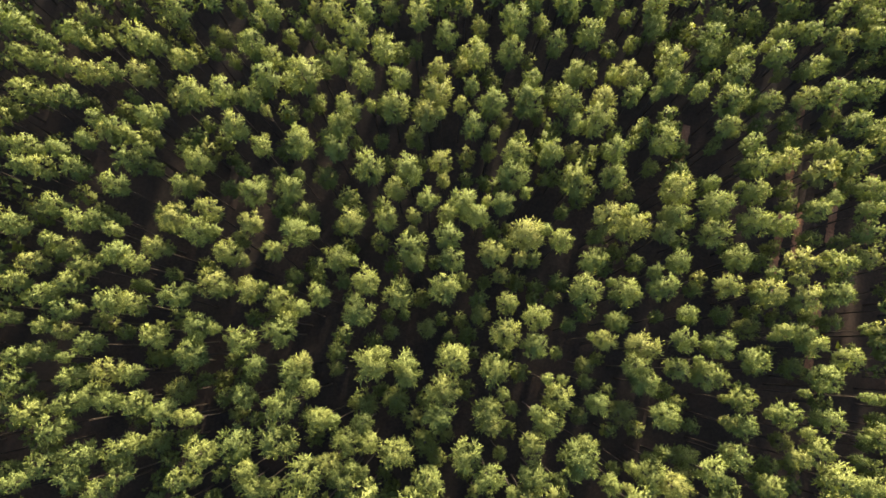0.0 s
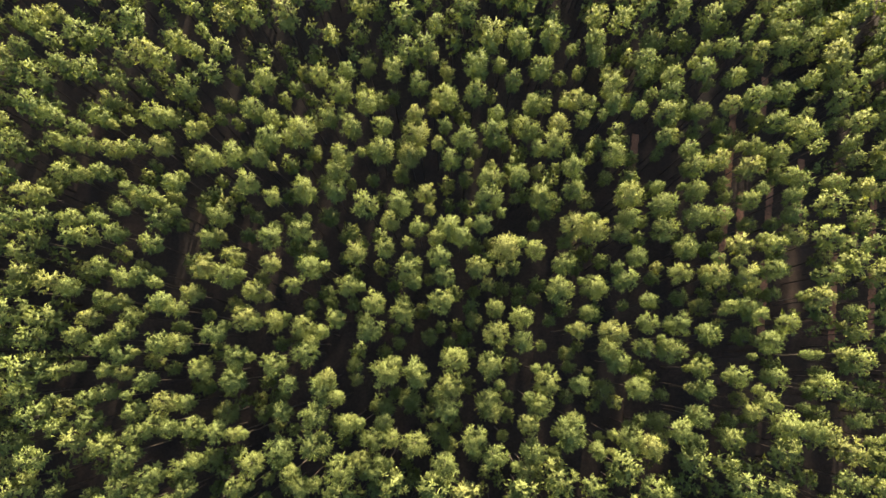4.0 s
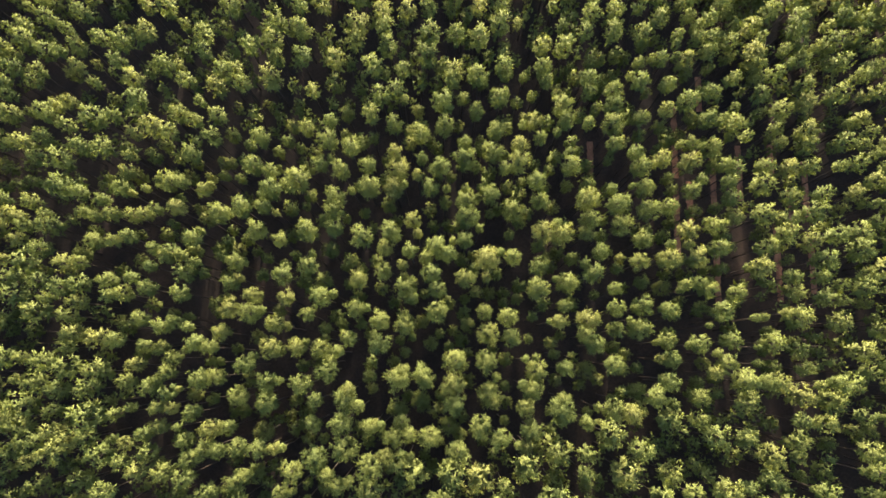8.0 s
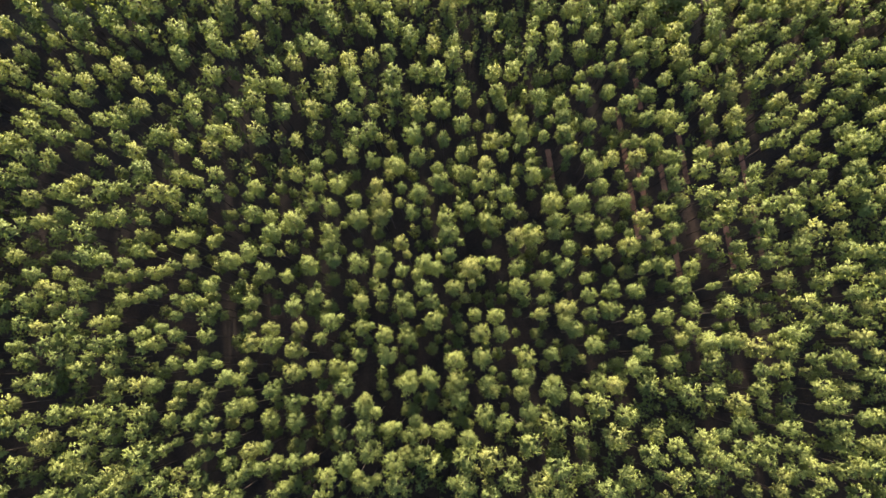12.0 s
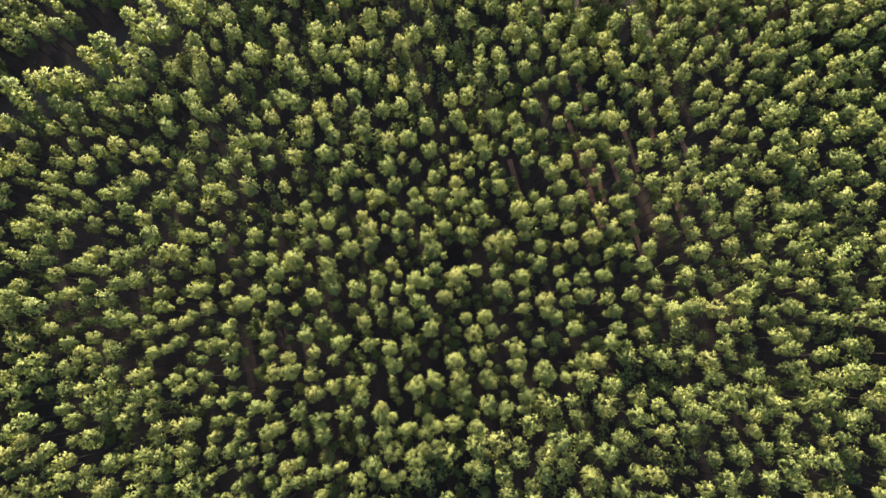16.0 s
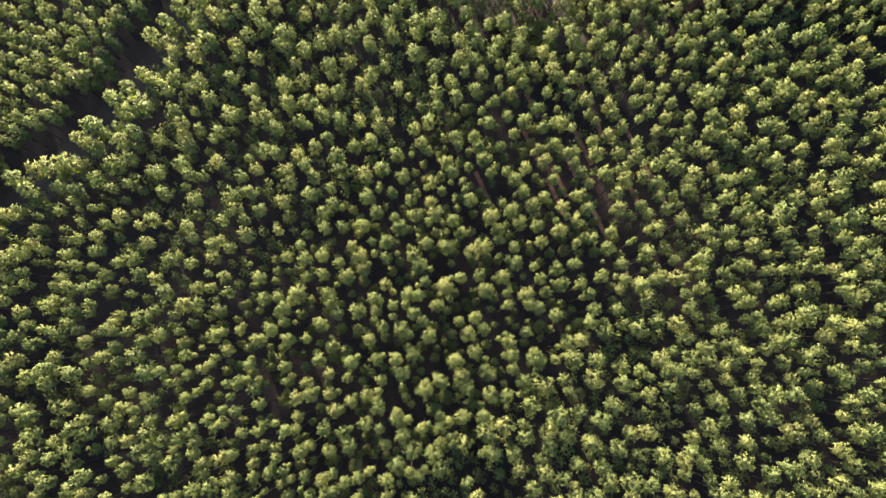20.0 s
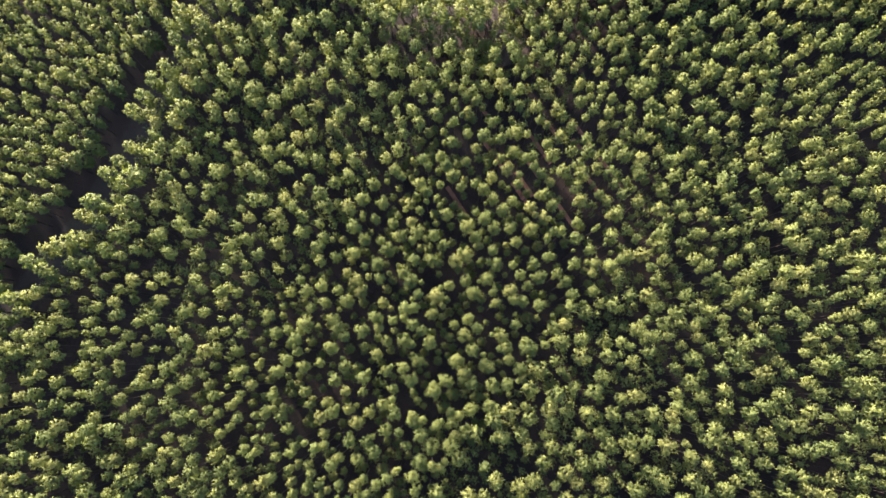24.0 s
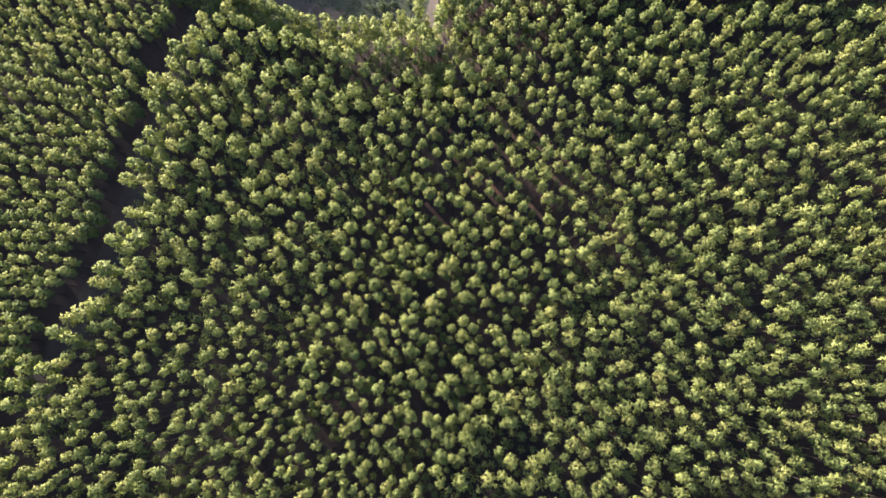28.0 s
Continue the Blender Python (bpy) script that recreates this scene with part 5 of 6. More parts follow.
OUTER_ROWS.extend([
    (37.8, 97.4, 13.9, 1.76), (35.6, 100.9, 13.9, 1.74), (39.1, -85.1, 13.9, 1.31), (38.4, -80.7, 12.9, 1.05), (36.2, -76.9, 13.7, 1.73), (39.1, -77.1, 13.7, 1.19),
    (37.1, -73.0, 13.7, 1.59), (37.6, -69.2, 13.8, 1.74), (37.0, -61.8, 13.9, 1.63), (39.5, -55.7, 14.0, 1.78), (37.1, -50.0, 10.3, 1.24), (39.1, -45.9, 13.7, 1.66),
    (39.7, -43.2, 14.3, 1.81), (37.9, -38.9, 13.5, 1.54), (37.9, -35.5, 13.6, 1.27), (41.3, 53.9, 13.6, 1.51), (38.4, 57.1, 13.6, 1.51), (39.9, 58.8, 14.1, 2.10),
    (41.6, 62.1, 12.6, 1.05), (38.1, 63.7, 13.9, 1.64), (41.9, 65.2, 13.6, 1.66), (39.6, 68.0, 14.0, 1.65), (41.0, 73.5, 10.3, 1.34), (40.7, 74.4, 14.6, 1.64),
])
OUTER_ROWS.extend([
    (38.6, 77.1, 13.1, 1.48), (41.0, 86.0, 10.3, 1.19), (41.9, 87.2, 14.0, 1.63), (39.0, 90.1, 10.3, 1.47), (39.3, 91.6, 14.5, 1.91), (39.6, 92.7, 13.8, 1.61),
    (42.0, 98.0, 13.7, 1.76), (39.9, 101.6, 14.0, 1.75), (42.9, -86.7, 13.4, 0.92), (40.2, -83.5, 13.6, 1.31), (41.6, -81.1, 13.3, 1.45), (42.7, -78.2, 12.8, 1.06),
    (41.6, -70.8, 14.3, 1.46), (42.3, -65.6, 13.0, 1.07), (40.9, -62.1, 14.0, 1.49), (42.2, -60.7, 10.3, 0.95), (44.5, -54.3, 13.5, 1.36), (41.2, -50.7, 13.8, 1.94),
    (44.4, -50.2, 10.3, 1.11), (43.1, -43.7, 14.4, 1.80), (41.1, -40.5, 13.9, 1.39), (41.8, -38.4, 13.1, 1.12), (44.9, -37.5, 13.2, 1.26), (43.1, 46.8, 13.8, 1.84),
])
OUTER_ROWS.extend([
    (44.6, 50.2, 13.8, 1.68), (42.8, 52.9, 10.3, 1.07), (43.8, 57.3, 14.0, 2.12), (45.5, 66.2, 13.1, 1.21), (43.9, 70.3, 10.3, 1.20), (45.6, 76.8, 10.3, 1.05),
    (45.2, 79.3, 12.8, 0.89), (43.5, 82.8, 14.6, 2.08), (45.0, 85.9, 14.0, 2.08), (45.4, 90.9, 13.1, 1.19), (44.6, 92.7, 14.0, 1.78), (44.3, 95.2, 13.6, 1.62),
    (45.8, 98.1, 14.0, 1.92), (45.9, -84.4, 13.9, 1.45), (44.9, -81.1, 13.2, 1.45), (47.0, -77.8, 13.8, 1.45), (45.8, -72.3, 14.5, 1.74), (45.8, -67.6, 14.2, 1.74),
    (45.2, -61.7, 13.8, 1.48), (45.4, -58.6, 14.1, 1.64), (44.8, -51.2, 13.6, 1.24), (46.1, -45.9, 14.3, 1.67), (47.5, -43.3, 13.8, 1.25), (48.8, -40.5, 13.6, 1.54),
])
OUTER_ROWS.extend([
    (50.5, 44.8, 13.3, 1.70), (47.1, 47.7, 13.8, 1.53), (47.9, 50.7, 13.8, 1.53), (49.5, 54.3, 14.0, 1.69), (50.4, 58.3, 14.1, 1.84), (51.0, 63.6, 14.7, 1.98),
    (48.3, 63.5, 10.3, 1.82), (49.4, 67.0, 14.3, 1.97), (50.3, 70.3, 14.0, 1.97), (48.7, 73.6, 13.7, 1.52), (48.1, 76.6, 14.1, 1.80), (47.4, 80.5, 14.4, 2.10),
    (51.2, -83.4, 13.3, 1.05), (52.3, -78.1, 14.1, 1.72), (50.5, -76.4, 13.7, 1.20), (49.4, -72.2, 14.3, 2.00), (50.3, -67.6, 13.2, 1.21), (51.3, -65.4, 13.9, 1.49),
    (52.8, -60.4, 13.8, 1.77), (50.1, -58.6, 14.2, 1.90), (50.2, -54.5, 13.7, 1.23), (49.2, -51.6, 10.3, 1.25), (50.5, -47.2, 13.4, 1.25), (50.6, -44.3, 13.1, 1.11),
])
OUTER_ROWS.extend([
    (53.1, -42.7, 13.9, 1.68), (52.2, -41.1, 10.3, 0.98), (52.6, -38.1, 14.4, 1.71), (54.7, 47.9, 14.1, 1.71), (51.7, 49.4, 13.4, 1.24), (55.3, 62.5, 13.4, 1.53),
    (54.3, 66.0, 14.5, 2.60), (56.6, -80.1, 13.9, 1.19), (55.7, -71.1, 13.0, 0.81), (53.0, -70.4, 13.6, 1.47), (53.8, -68.3, 14.3, 1.89), (53.6, -54.2, 13.9, 1.78),
    (55.7, -50.5, 13.6, 1.38), (55.7, -48.2, 13.8, 1.53), (55.5, -43.2, 13.7, 1.25), (55.8, -36.1, 14.0, 1.84), (57.0, -32.0, 13.6, 1.41), (56.3, 43.5, 12.8, 1.41),
    (56.8, 56.0, 10.3, 2.01), (58.1, 58.7, 14.0, 1.86), (55.9, 59.0, 10.3, 1.39), (58.7, -77.3, 13.3, 1.19), (59.8, -75.4, 13.7, 1.19), (58.9, -73.0, 13.5, 1.34),
])
OUTER_ROWS.extend([
    (60.5, -72.7, 14.0, 1.60), (58.2, -65.2, 13.9, 1.76), (59.6, -63.2, 10.3, 1.22), (60.7, -59.2, 13.5, 1.36), (57.3, -58.5, 12.3, 0.82), (57.3, -55.6, 13.7, 1.65),
    (60.8, -55.5, 13.6, 1.10), (60.4, -50.8, 13.1, 1.24), (61.2, -47.1, 13.8, 1.52), (59.0, -42.3, 13.6, 1.53), (59.4, -37.2, 14.4, 1.97), (61.5, -33.0, 13.0, 1.28),
    (61.9, -28.2, 13.1, 1.28), (59.7, -26.2, 13.4, 1.29), (61.7, -23.8, 13.0, 1.15), (61.0, -20.7, 14.0, 1.59), (61.8, 49.7, 10.3, 1.87), (60.6, 53.2, 10.3, 1.72),
    (59.9, 55.5, 14.2, 2.17), (64.5, -76.7, 14.0, 1.47), (64.4, -71.4, 13.5, 1.33), (61.6, -68.3, 13.4, 1.48), (64.7, -68.1, 14.0, 1.75), (62.4, -65.7, 13.5, 1.49),
])
OUTER_ROWS.extend([
    (64.0, -61.9, 13.9, 1.36), (64.0, -57.9, 13.4, 1.64), (65.3, -53.6, 13.4, 1.11), (63.1, -52.5, 13.2, 0.97), (63.9, -49.8, 13.3, 1.38), (64.9, -45.2, 14.0, 2.09),
    (62.0, -42.1, 14.1, 1.81), (65.4, -30.0, 13.8, 1.56), (66.1, -17.4, 13.6, 1.45), (63.8, -16.4, 13.4, 1.16), (65.5, -14.7, 13.9, 1.49), (64.1, 46.7, 13.9, 1.58),
    (65.0, 49.0, 14.6, 2.36), (67.6, 51.9, 13.9, 1.58), (64.1, 52.7, 14.4, 2.03), (68.2, 54.5, 13.7, 1.73), (68.5, -74.0, 13.3, 1.20), (66.4, -73.8, 12.9, 0.94),
    (69.2, -66.2, 13.9, 1.89), (69.8, -59.7, 14.4, 1.77), (67.7, -58.8, 13.7, 1.23), (68.7, -55.8, 13.4, 1.51), (70.0, -53.1, 13.1, 1.37), (68.6, -46.9, 13.4, 1.25),
])
OUTER_ROWS.extend([
    (69.4, -40.7, 14.4, 2.10), (68.5, -38.7, 13.4, 1.13), (70.2, -34.8, 13.4, 1.41), (68.2, -32.8, 13.1, 1.28), (69.8, -30.1, 13.3, 1.42), (66.8, -27.2, 13.6, 1.14),
    (67.2, -25.6, 13.0, 1.44), (67.7, -22.8, 13.7, 1.44), (70.9, -20.1, 14.4, 2.16), (68.6, -20.1, 13.5, 1.44), (70.1, -13.9, 13.4, 1.46), (66.9, -13.1, 13.4, 1.02),
    (70.7, -9.5, 13.7, 1.62), (67.7, -8.8, 13.4, 1.32), (70.1, 39.2, 10.3, 1.25), (68.8, 43.1, 13.6, 1.74), (71.8, -74.0, 12.5, 0.80), (70.0, -70.0, 13.2, 1.34),
    (73.6, -68.4, 14.3, 1.74), (70.9, -68.1, 13.3, 0.94), (71.2, -62.8, 13.2, 1.08), (73.1, -57.5, 13.4, 1.37), (72.3, -54.2, 13.5, 1.79), (72.1, -49.8, 13.2, 0.97),
])
OUTER_ROWS.extend([
    (72.1, -46.4, 14.1, 1.67), (73.9, -42.1, 13.5, 1.39), (74.9, -38.4, 13.9, 1.55), (71.3, -38.0, 13.6, 1.69), (72.8, -26.6, 13.3, 1.15), (74.8, -6.5, 13.7, 1.32),
    (72.8, -2.8, 13.8, 1.48), (72.9, -0.5, 13.2, 1.34), (74.7, 1.5, 13.6, 1.34), (74.1, 3.6, 13.8, 1.64), (77.6, 7.7, 14.2, 2.02), (75.1, 35.6, 13.2, 1.55),
    (72.7, 38.4, 13.3, 1.57), (74.9, 45.0, 14.3, 2.06), (74.3, 50.6, 14.3, 2.23), (76.2, -72.6, 12.9, 1.21), (77.2, -71.2, 13.4, 1.35), (77.0, -65.7, 14.1, 1.89),
    (78.3, -61.5, 13.0, 1.09), (75.5, -57.9, 13.4, 1.50), (76.1, -54.0, 14.6, 2.34), (74.5, -51.0, 13.2, 1.38), (76.0, -47.9, 13.6, 1.39), (78.1, -38.2, 14.3, 1.97),
])
OUTER_ROWS.extend([
    (75.2, -34.5, 13.8, 1.55), (78.6, -34.5, 13.5, 1.42), (76.2, -31.5, 14.1, 1.56), (77.6, -28.8, 13.7, 1.57), (76.8, -26.0, 13.6, 1.29), (77.5, -23.2, 14.0, 1.29),
    (75.4, -19.7, 13.6, 1.59), (77.2, -14.6, 10.3, 1.31), (77.8, -11.4, 13.7, 1.90), (78.3, -7.2, 13.4, 1.33), (76.5, -1.6, 13.9, 1.62), (79.4, 0.9, 14.2, 1.78),
    (78.6, 6.8, 13.6, 1.50), (80.4, 16.0, 13.4, 1.21), (78.8, 36.2, 14.0, 1.56), (80.4, 44.4, 13.4, 1.26), (78.2, 46.1, 13.3, 1.26), (80.3, -69.5, 13.1, 1.21),
    (81.1, -61.4, 13.5, 1.09), (79.3, -57.5, 13.6, 1.37), (80.3, -49.6, 13.9, 1.52), (83.2, -43.1, 13.5, 1.54), (82.7, -41.0, 13.6, 1.40), (81.9, -30.3, 14.1, 2.00),
])
OUTER_ROWS.extend([
    (82.7, -24.8, 13.6, 1.58), (83.9, -22.9, 13.1, 1.16), (79.7, -20.8, 13.4, 1.30), (82.1, -19.6, 13.3, 1.44), (80.3, -14.9, 13.3, 1.31), (84.2, -13.1, 13.1, 1.32),
    (82.3, -9.8, 13.8, 1.47), (83.8, -6.9, 13.4, 1.32), (82.2, -5.0, 14.1, 1.77), (84.5, -1.3, 14.1, 1.48), (84.4, 1.9, 13.9, 1.63), (82.3, 8.6, 13.0, 1.21),
    (81.8, 11.0, 13.4, 1.21), (84.6, 13.4, 10.3, 1.21), (84.2, 17.4, 13.6, 1.37), (81.6, 20.0, 13.7, 1.37), (82.3, 33.9, 13.9, 1.86), (83.2, -66.2, 13.8, 1.63),
    (83.9, -63.2, 13.5, 1.63), (86.9, -61.2, 13.6, 1.37), (83.5, -56.2, 14.1, 2.20), (85.4, -49.2, 13.3, 1.53), (87.3, -47.8, 12.8, 0.97), (84.5, -39.6, 13.3, 1.41),
])
OUTER_ROWS.extend([
    (85.6, -34.7, 14.2, 1.99), (87.7, -32.3, 13.9, 1.71), (86.3, -22.8, 14.1, 1.87), (86.4, -18.3, 13.2, 1.30), (89.0, -10.5, 13.8, 1.60), (88.6, -1.8, 13.4, 1.48),
    (88.9, 1.7, 13.7, 1.48), (89.4, 4.8, 13.6, 1.50), (86.4, 7.4, 12.8, 1.20), (85.9, 10.9, 13.9, 1.81), (87.5, 14.1, 13.2, 1.51), (88.8, 17.2, 13.2, 1.37),
    (89.7, 20.4, 13.7, 1.53), (86.1, 20.8, 13.4, 1.37), (86.4, 23.5, 13.2, 1.37), (86.5, 27.0, 13.3, 1.55), (88.7, -63.5, 13.4, 1.22), (90.0, -56.4, 13.0, 1.38),
    (91.4, -54.3, 12.9, 1.10), (91.1, -47.6, 14.4, 1.80), (88.4, -44.4, 13.7, 1.39), (92.1, -43.1, 13.4, 1.11), (88.2, -40.0, 13.6, 1.55), (88.2, -36.9, 13.5, 1.41),
])
OUTER_ROWS.extend([
    (92.0, -34.4, 13.7, 1.56), (88.6, -33.6, 13.8, 1.41), (92.1, -30.4, 13.7, 1.71), (90.2, -28.9, 13.8, 1.29), (91.3, -22.4, 13.0, 1.01), (88.9, -19.4, 13.3, 1.16),
    (89.6, -16.5, 13.9, 1.60), (93.3, -15.5, 13.8, 1.75), (92.8, -11.0, 13.7, 1.31), (89.6, -6.8, 14.0, 1.76), (93.5, -5.7, 13.9, 1.77), (91.2, -2.7, 13.9, 1.62),
    (91.1, -1.1, 14.0, 1.92), (92.2, 3.7, 13.4, 1.20), (92.6, 8.2, 13.4, 1.50), (89.6, 8.5, 13.3, 1.36), (93.2, 10.7, 14.0, 1.50), (92.0, 13.7, 13.9, 1.52),
    (92.4, 19.4, 14.0, 1.68), (93.1, 22.3, 13.9, 1.68), (90.9, 27.0, 13.5, 1.24), (92.8, -64.9, 13.3, 0.95), (92.8, -62.3, 13.8, 1.50), (93.8, -59.8, 13.4, 0.96),
])
OUTER_ROWS.extend([
    (93.2, -58.0, 13.1, 1.10), (95.6, -55.4, 13.1, 1.10), (95.6, -52.5, 12.9, 1.10), (93.0, -51.7, 13.5, 1.80), (95.0, -43.9, 13.7, 1.40), (93.0, -38.8, 13.3, 1.70),
    (95.1, -36.4, 13.2, 1.13), (96.7, -34.6, 13.6, 1.56), (96.4, -30.3, 13.1, 1.14), (96.8, -27.4, 13.5, 1.43), (93.6, -24.8, 13.9, 1.58), (95.4, -20.4, 13.0, 1.01),
    (94.8, -18.7, 10.3, 1.01), (97.0, -14.6, 13.4, 1.60), (97.8, -11.6, 13.9, 1.46), (94.7, -9.0, 13.9, 1.33), (96.4, -0.1, 13.8, 1.63), (97.2, 2.8, 10.3, 1.04),
    (96.5, 6.3, 13.2, 1.50), (97.0, 9.4, 14.0, 1.65), (96.8, 18.2, 13.1, 1.37), (97.1, -60.8, 13.4, 1.23), (100.7, -59.3, 13.3, 1.10), (98.3, -57.5, 14.0, 1.65),
])
OUTER_ROWS.extend([
    (97.1, -49.4, 13.2, 1.26), (98.5, -47.2, 13.2, 1.12), (98.3, -43.2, 13.7, 1.83), (98.1, -38.0, 13.2, 0.99), (99.3, -36.1, 13.0, 0.99), (101.5, -34.9, 13.4, 1.28),
    (100.8, -31.6, 14.3, 1.57), (100.5, -27.4, 13.4, 1.00), (99.1, -26.5, 13.3, 1.15), (97.8, -24.0, 13.3, 1.29), (100.9, -22.9, 14.1, 1.73), (99.4, -21.4, 13.7, 1.58),
    (100.7, -17.7, 13.4, 1.46), (101.3, -13.4, 13.1, 1.17), (98.0, -9.2, 13.3, 1.17), (99.1, -5.6, 13.2, 1.33), (99.6, -1.9, 13.4, 1.63), (101.9, 0.8, 13.3, 1.34),
    (102.6, 4.7, 13.7, 1.50), (100.6, 8.6, 13.8, 1.35), (100.2, 13.6, 14.0, 1.81), (103.0, -62.6, 12.7, 0.96), (104.7, -60.7, 13.3, 1.09), (104.6, -51.8, 12.9, 0.96),
])
OUTER_ROWS.extend([
    (101.5, -50.3, 13.6, 1.39), (103.9, -48.7, 13.4, 1.25), (104.5, -45.8, 13.9, 1.26), (103.5, -43.2, 13.7, 1.55), (103.8, -40.0, 13.5, 1.27), (104.9, -36.7, 13.0, 1.27),
    (104.2, -30.9, 14.3, 1.85), (103.8, -26.7, 13.5, 1.28), (104.5, -23.7, 13.8, 1.30), (104.7, -19.4, 14.0, 1.59), (105.6, -17.2, 13.3, 1.02), (106.3, -14.5, 13.4, 1.46),
    (104.4, -9.6, 13.8, 1.62), (103.1, -8.8, 10.3, 1.03), (107.2, -7.8, 13.7, 1.77), (102.8, -6.6, 14.0, 1.48), (104.1, -3.8, 13.4, 1.62), (106.2, -0.1, 13.6, 1.48),
    (106.1, 3.4, 14.3, 1.95), (107.4, -59.8, 13.0, 1.37), (106.9, -56.5, 13.4, 1.66), (107.9, -52.8, 14.0, 1.93), (108.1, -47.9, 14.1, 2.09), (107.9, -45.1, 13.8, 1.40),
])
OUTER_ROWS.extend([
    (106.2, -40.9, 13.0, 0.98), (109.3, -39.8, 13.8, 1.83), (108.0, -39.1, 13.4, 1.27), (106.9, -36.4, 13.4, 1.13), (110.0, -35.1, 13.2, 1.27), (108.2, -34.1, 12.4, 0.86),
    (108.5, -30.9, 13.4, 1.29), (108.0, -24.5, 13.8, 1.43), (108.6, -21.1, 13.3, 1.30), (110.0, -15.5, 13.8, 1.60), (107.3, -3.0, 13.3, 1.48), (114.7, -50.9, 13.8, 1.53),
    (112.1, -48.4, 13.3, 1.25), (113.2, -46.3, 13.2, 1.11), (114.2, -43.9, 12.8, 0.99), (111.2, -43.3, 13.3, 1.13), (114.6, -37.2, 13.1, 0.99), (113.3, -35.7, 13.6, 1.42),
    (114.3, -33.1, 13.3, 1.42), (111.5, -32.2, 12.9, 1.00), (112.5, -30.4, 12.5, 0.86), (114.9, -28.9, 13.2, 1.15), (112.2, -28.5, 13.3, 1.00), (112.9, -25.7, 13.3, 1.29),
])
OUTER_ROWS.extend([
    (111.4, -21.0, 14.1, 1.59), (115.3, -18.7, 13.5, 1.31), (113.4, -16.4, 13.4, 1.02), (112.9, -14.3, 13.3, 1.31), (114.3, -10.6, 13.6, 1.02), (112.1, -9.8, 13.3, 1.33),
    (111.9, -7.2, 13.4, 1.18), (112.0, -4.6, 13.7, 1.77), (114.8, -54.7, 13.9, 1.38), (118.1, -51.4, 14.4, 2.09), (115.9, -47.6, 13.2, 0.97), (116.4, -44.9, 13.5, 1.40),
    (117.3, -40.4, 13.5, 1.69), (116.1, -38.8, 13.2, 1.42), (117.3, -31.8, 13.3, 1.42), (117.5, -29.4, 13.0, 0.72), (116.0, -26.9, 12.9, 1.01), (119.9, -24.2, 13.2, 1.15),
    (117.4, -19.9, 14.2, 1.89), (117.0, -16.1, 12.9, 1.17), (119.3, -55.0, 12.9, 1.10), (122.2, -53.5, 13.5, 0.97), (124.0, -45.2, 14.1, 1.68), (119.9, -44.7, 13.8, 1.82),
])
OUTER_ROWS.extend([
    (123.7, -37.8, 13.2, 1.14), (121.6, -36.3, 13.4, 1.14), (124.4, -34.0, 13.8, 1.57), (122.0, -27.9, 13.7, 1.43), (122.5, -24.2, 13.9, 1.73), (121.1, -21.0, 13.4, 1.16),
    (121.2, -19.2, 13.8, 1.59), (127.4, -52.5, 12.9, 1.25), (128.0, -48.3, 13.8, 1.40), (124.8, -48.0, 12.9, 0.98), (128.6, -41.1, 13.6, 1.69), (128.1, -32.6, 13.5, 1.29),
    (125.5, -31.5, 10.3, 1.00), (127.1, -30.0, 13.1, 1.43), (125.9, -25.3, 13.4, 1.45), (132.8, -49.7, 13.9, 1.53), (132.1, -35.4, 13.8, 1.42), (136.3, -46.9, 13.5, 1.55),
    (134.5, -43.8, 14.4, 1.97),
])

# ---- rows further out, planted on a loose grid ----
TAKEN = {}
for x, y, *rest in NEAR_ROWS + SIDE_ROWS + MIDDLE_ROWS + OUTER_ROWS:
    TAKEN.setdefault((round(x / 4), round(y / 4)), []).append((x, y))


def free(x, y, gap):
    cx, cy = round(x / 4), round(y / 4)
    return all((x - a) ** 2 + (y - b) ** 2 > gap * gap for i in (-1, 0, 1) for j in (-1, 0, 1) for a, b in TAKEN.get((cx + i, cy + j), ()))


def inside(x, y, corners):
    """Whether a place lies within a four-cornered stretch, its corners told clockwise."""
    return all((bx - ax) * (y - ay) - (by - ay) * (x - ax) < 0 for (ax, ay), (bx, by) in zip(corners, corners[1:] + corners[:1]))


STRETCHES = [[(-44, 35.7), (50.5, 39.9), (42.2, -14.5), (-38.1, -12.1)], [(-46, 75.5), (90.9, 32), (51.9, -40), (-61.2, 2.9)], [(16.2, 149.4), (142.1, -47), (24.8, -94.6), (-76, 66.7)]]


def in_field(x, y):
    return y > 55 and x > float(np.interp(y, *FIELD_EDGE))


def fill(x0, x1, y0, y1, dx, dy, spread, wanted):
    rows = []
    for ix in range(int(x0 / dx), int(x1 / dx)):
        for iy in range(int(y0 / dy), int(y1 / dy)):
            x = ix * dx + (iy % 2) * 0.5 * dx + stand_rng.normal() * 0.16 * dx
            y = iy * dy + stand_rng.normal() * 0.16 * dy
            if wanted(x, y) and free(x, y, min(2.0, dx * 0.8)):
                dim = stand_rng.uniform() < 0.2
                rows.append((x, y, (12.0 if dim else 13.4) + stand_rng.normal() * 0.6, spread * ((0.75 if dim else 1.0) + 0.18 * stand_rng.uniform(-1, 1))))
    return rows


SOUTH_EDGE = ((-113, -47.2, -27.7, -9.1, 1.9, 13, 24.2, 37.1, 48.8), (74, 77.8, 81.3, 87.6, 91.6, 94.9, 99.8, 102.6, 107.6))
OUTER_ROWS += [r for r in fill(68, 118, 16, 58, 3.4, 2.9, 1.45, lambda x, y: not in_field(x, y) and not (70.5 < x < 78.5 and y > 43) and y < 55) if free(r[0], r[1], 2.4)]
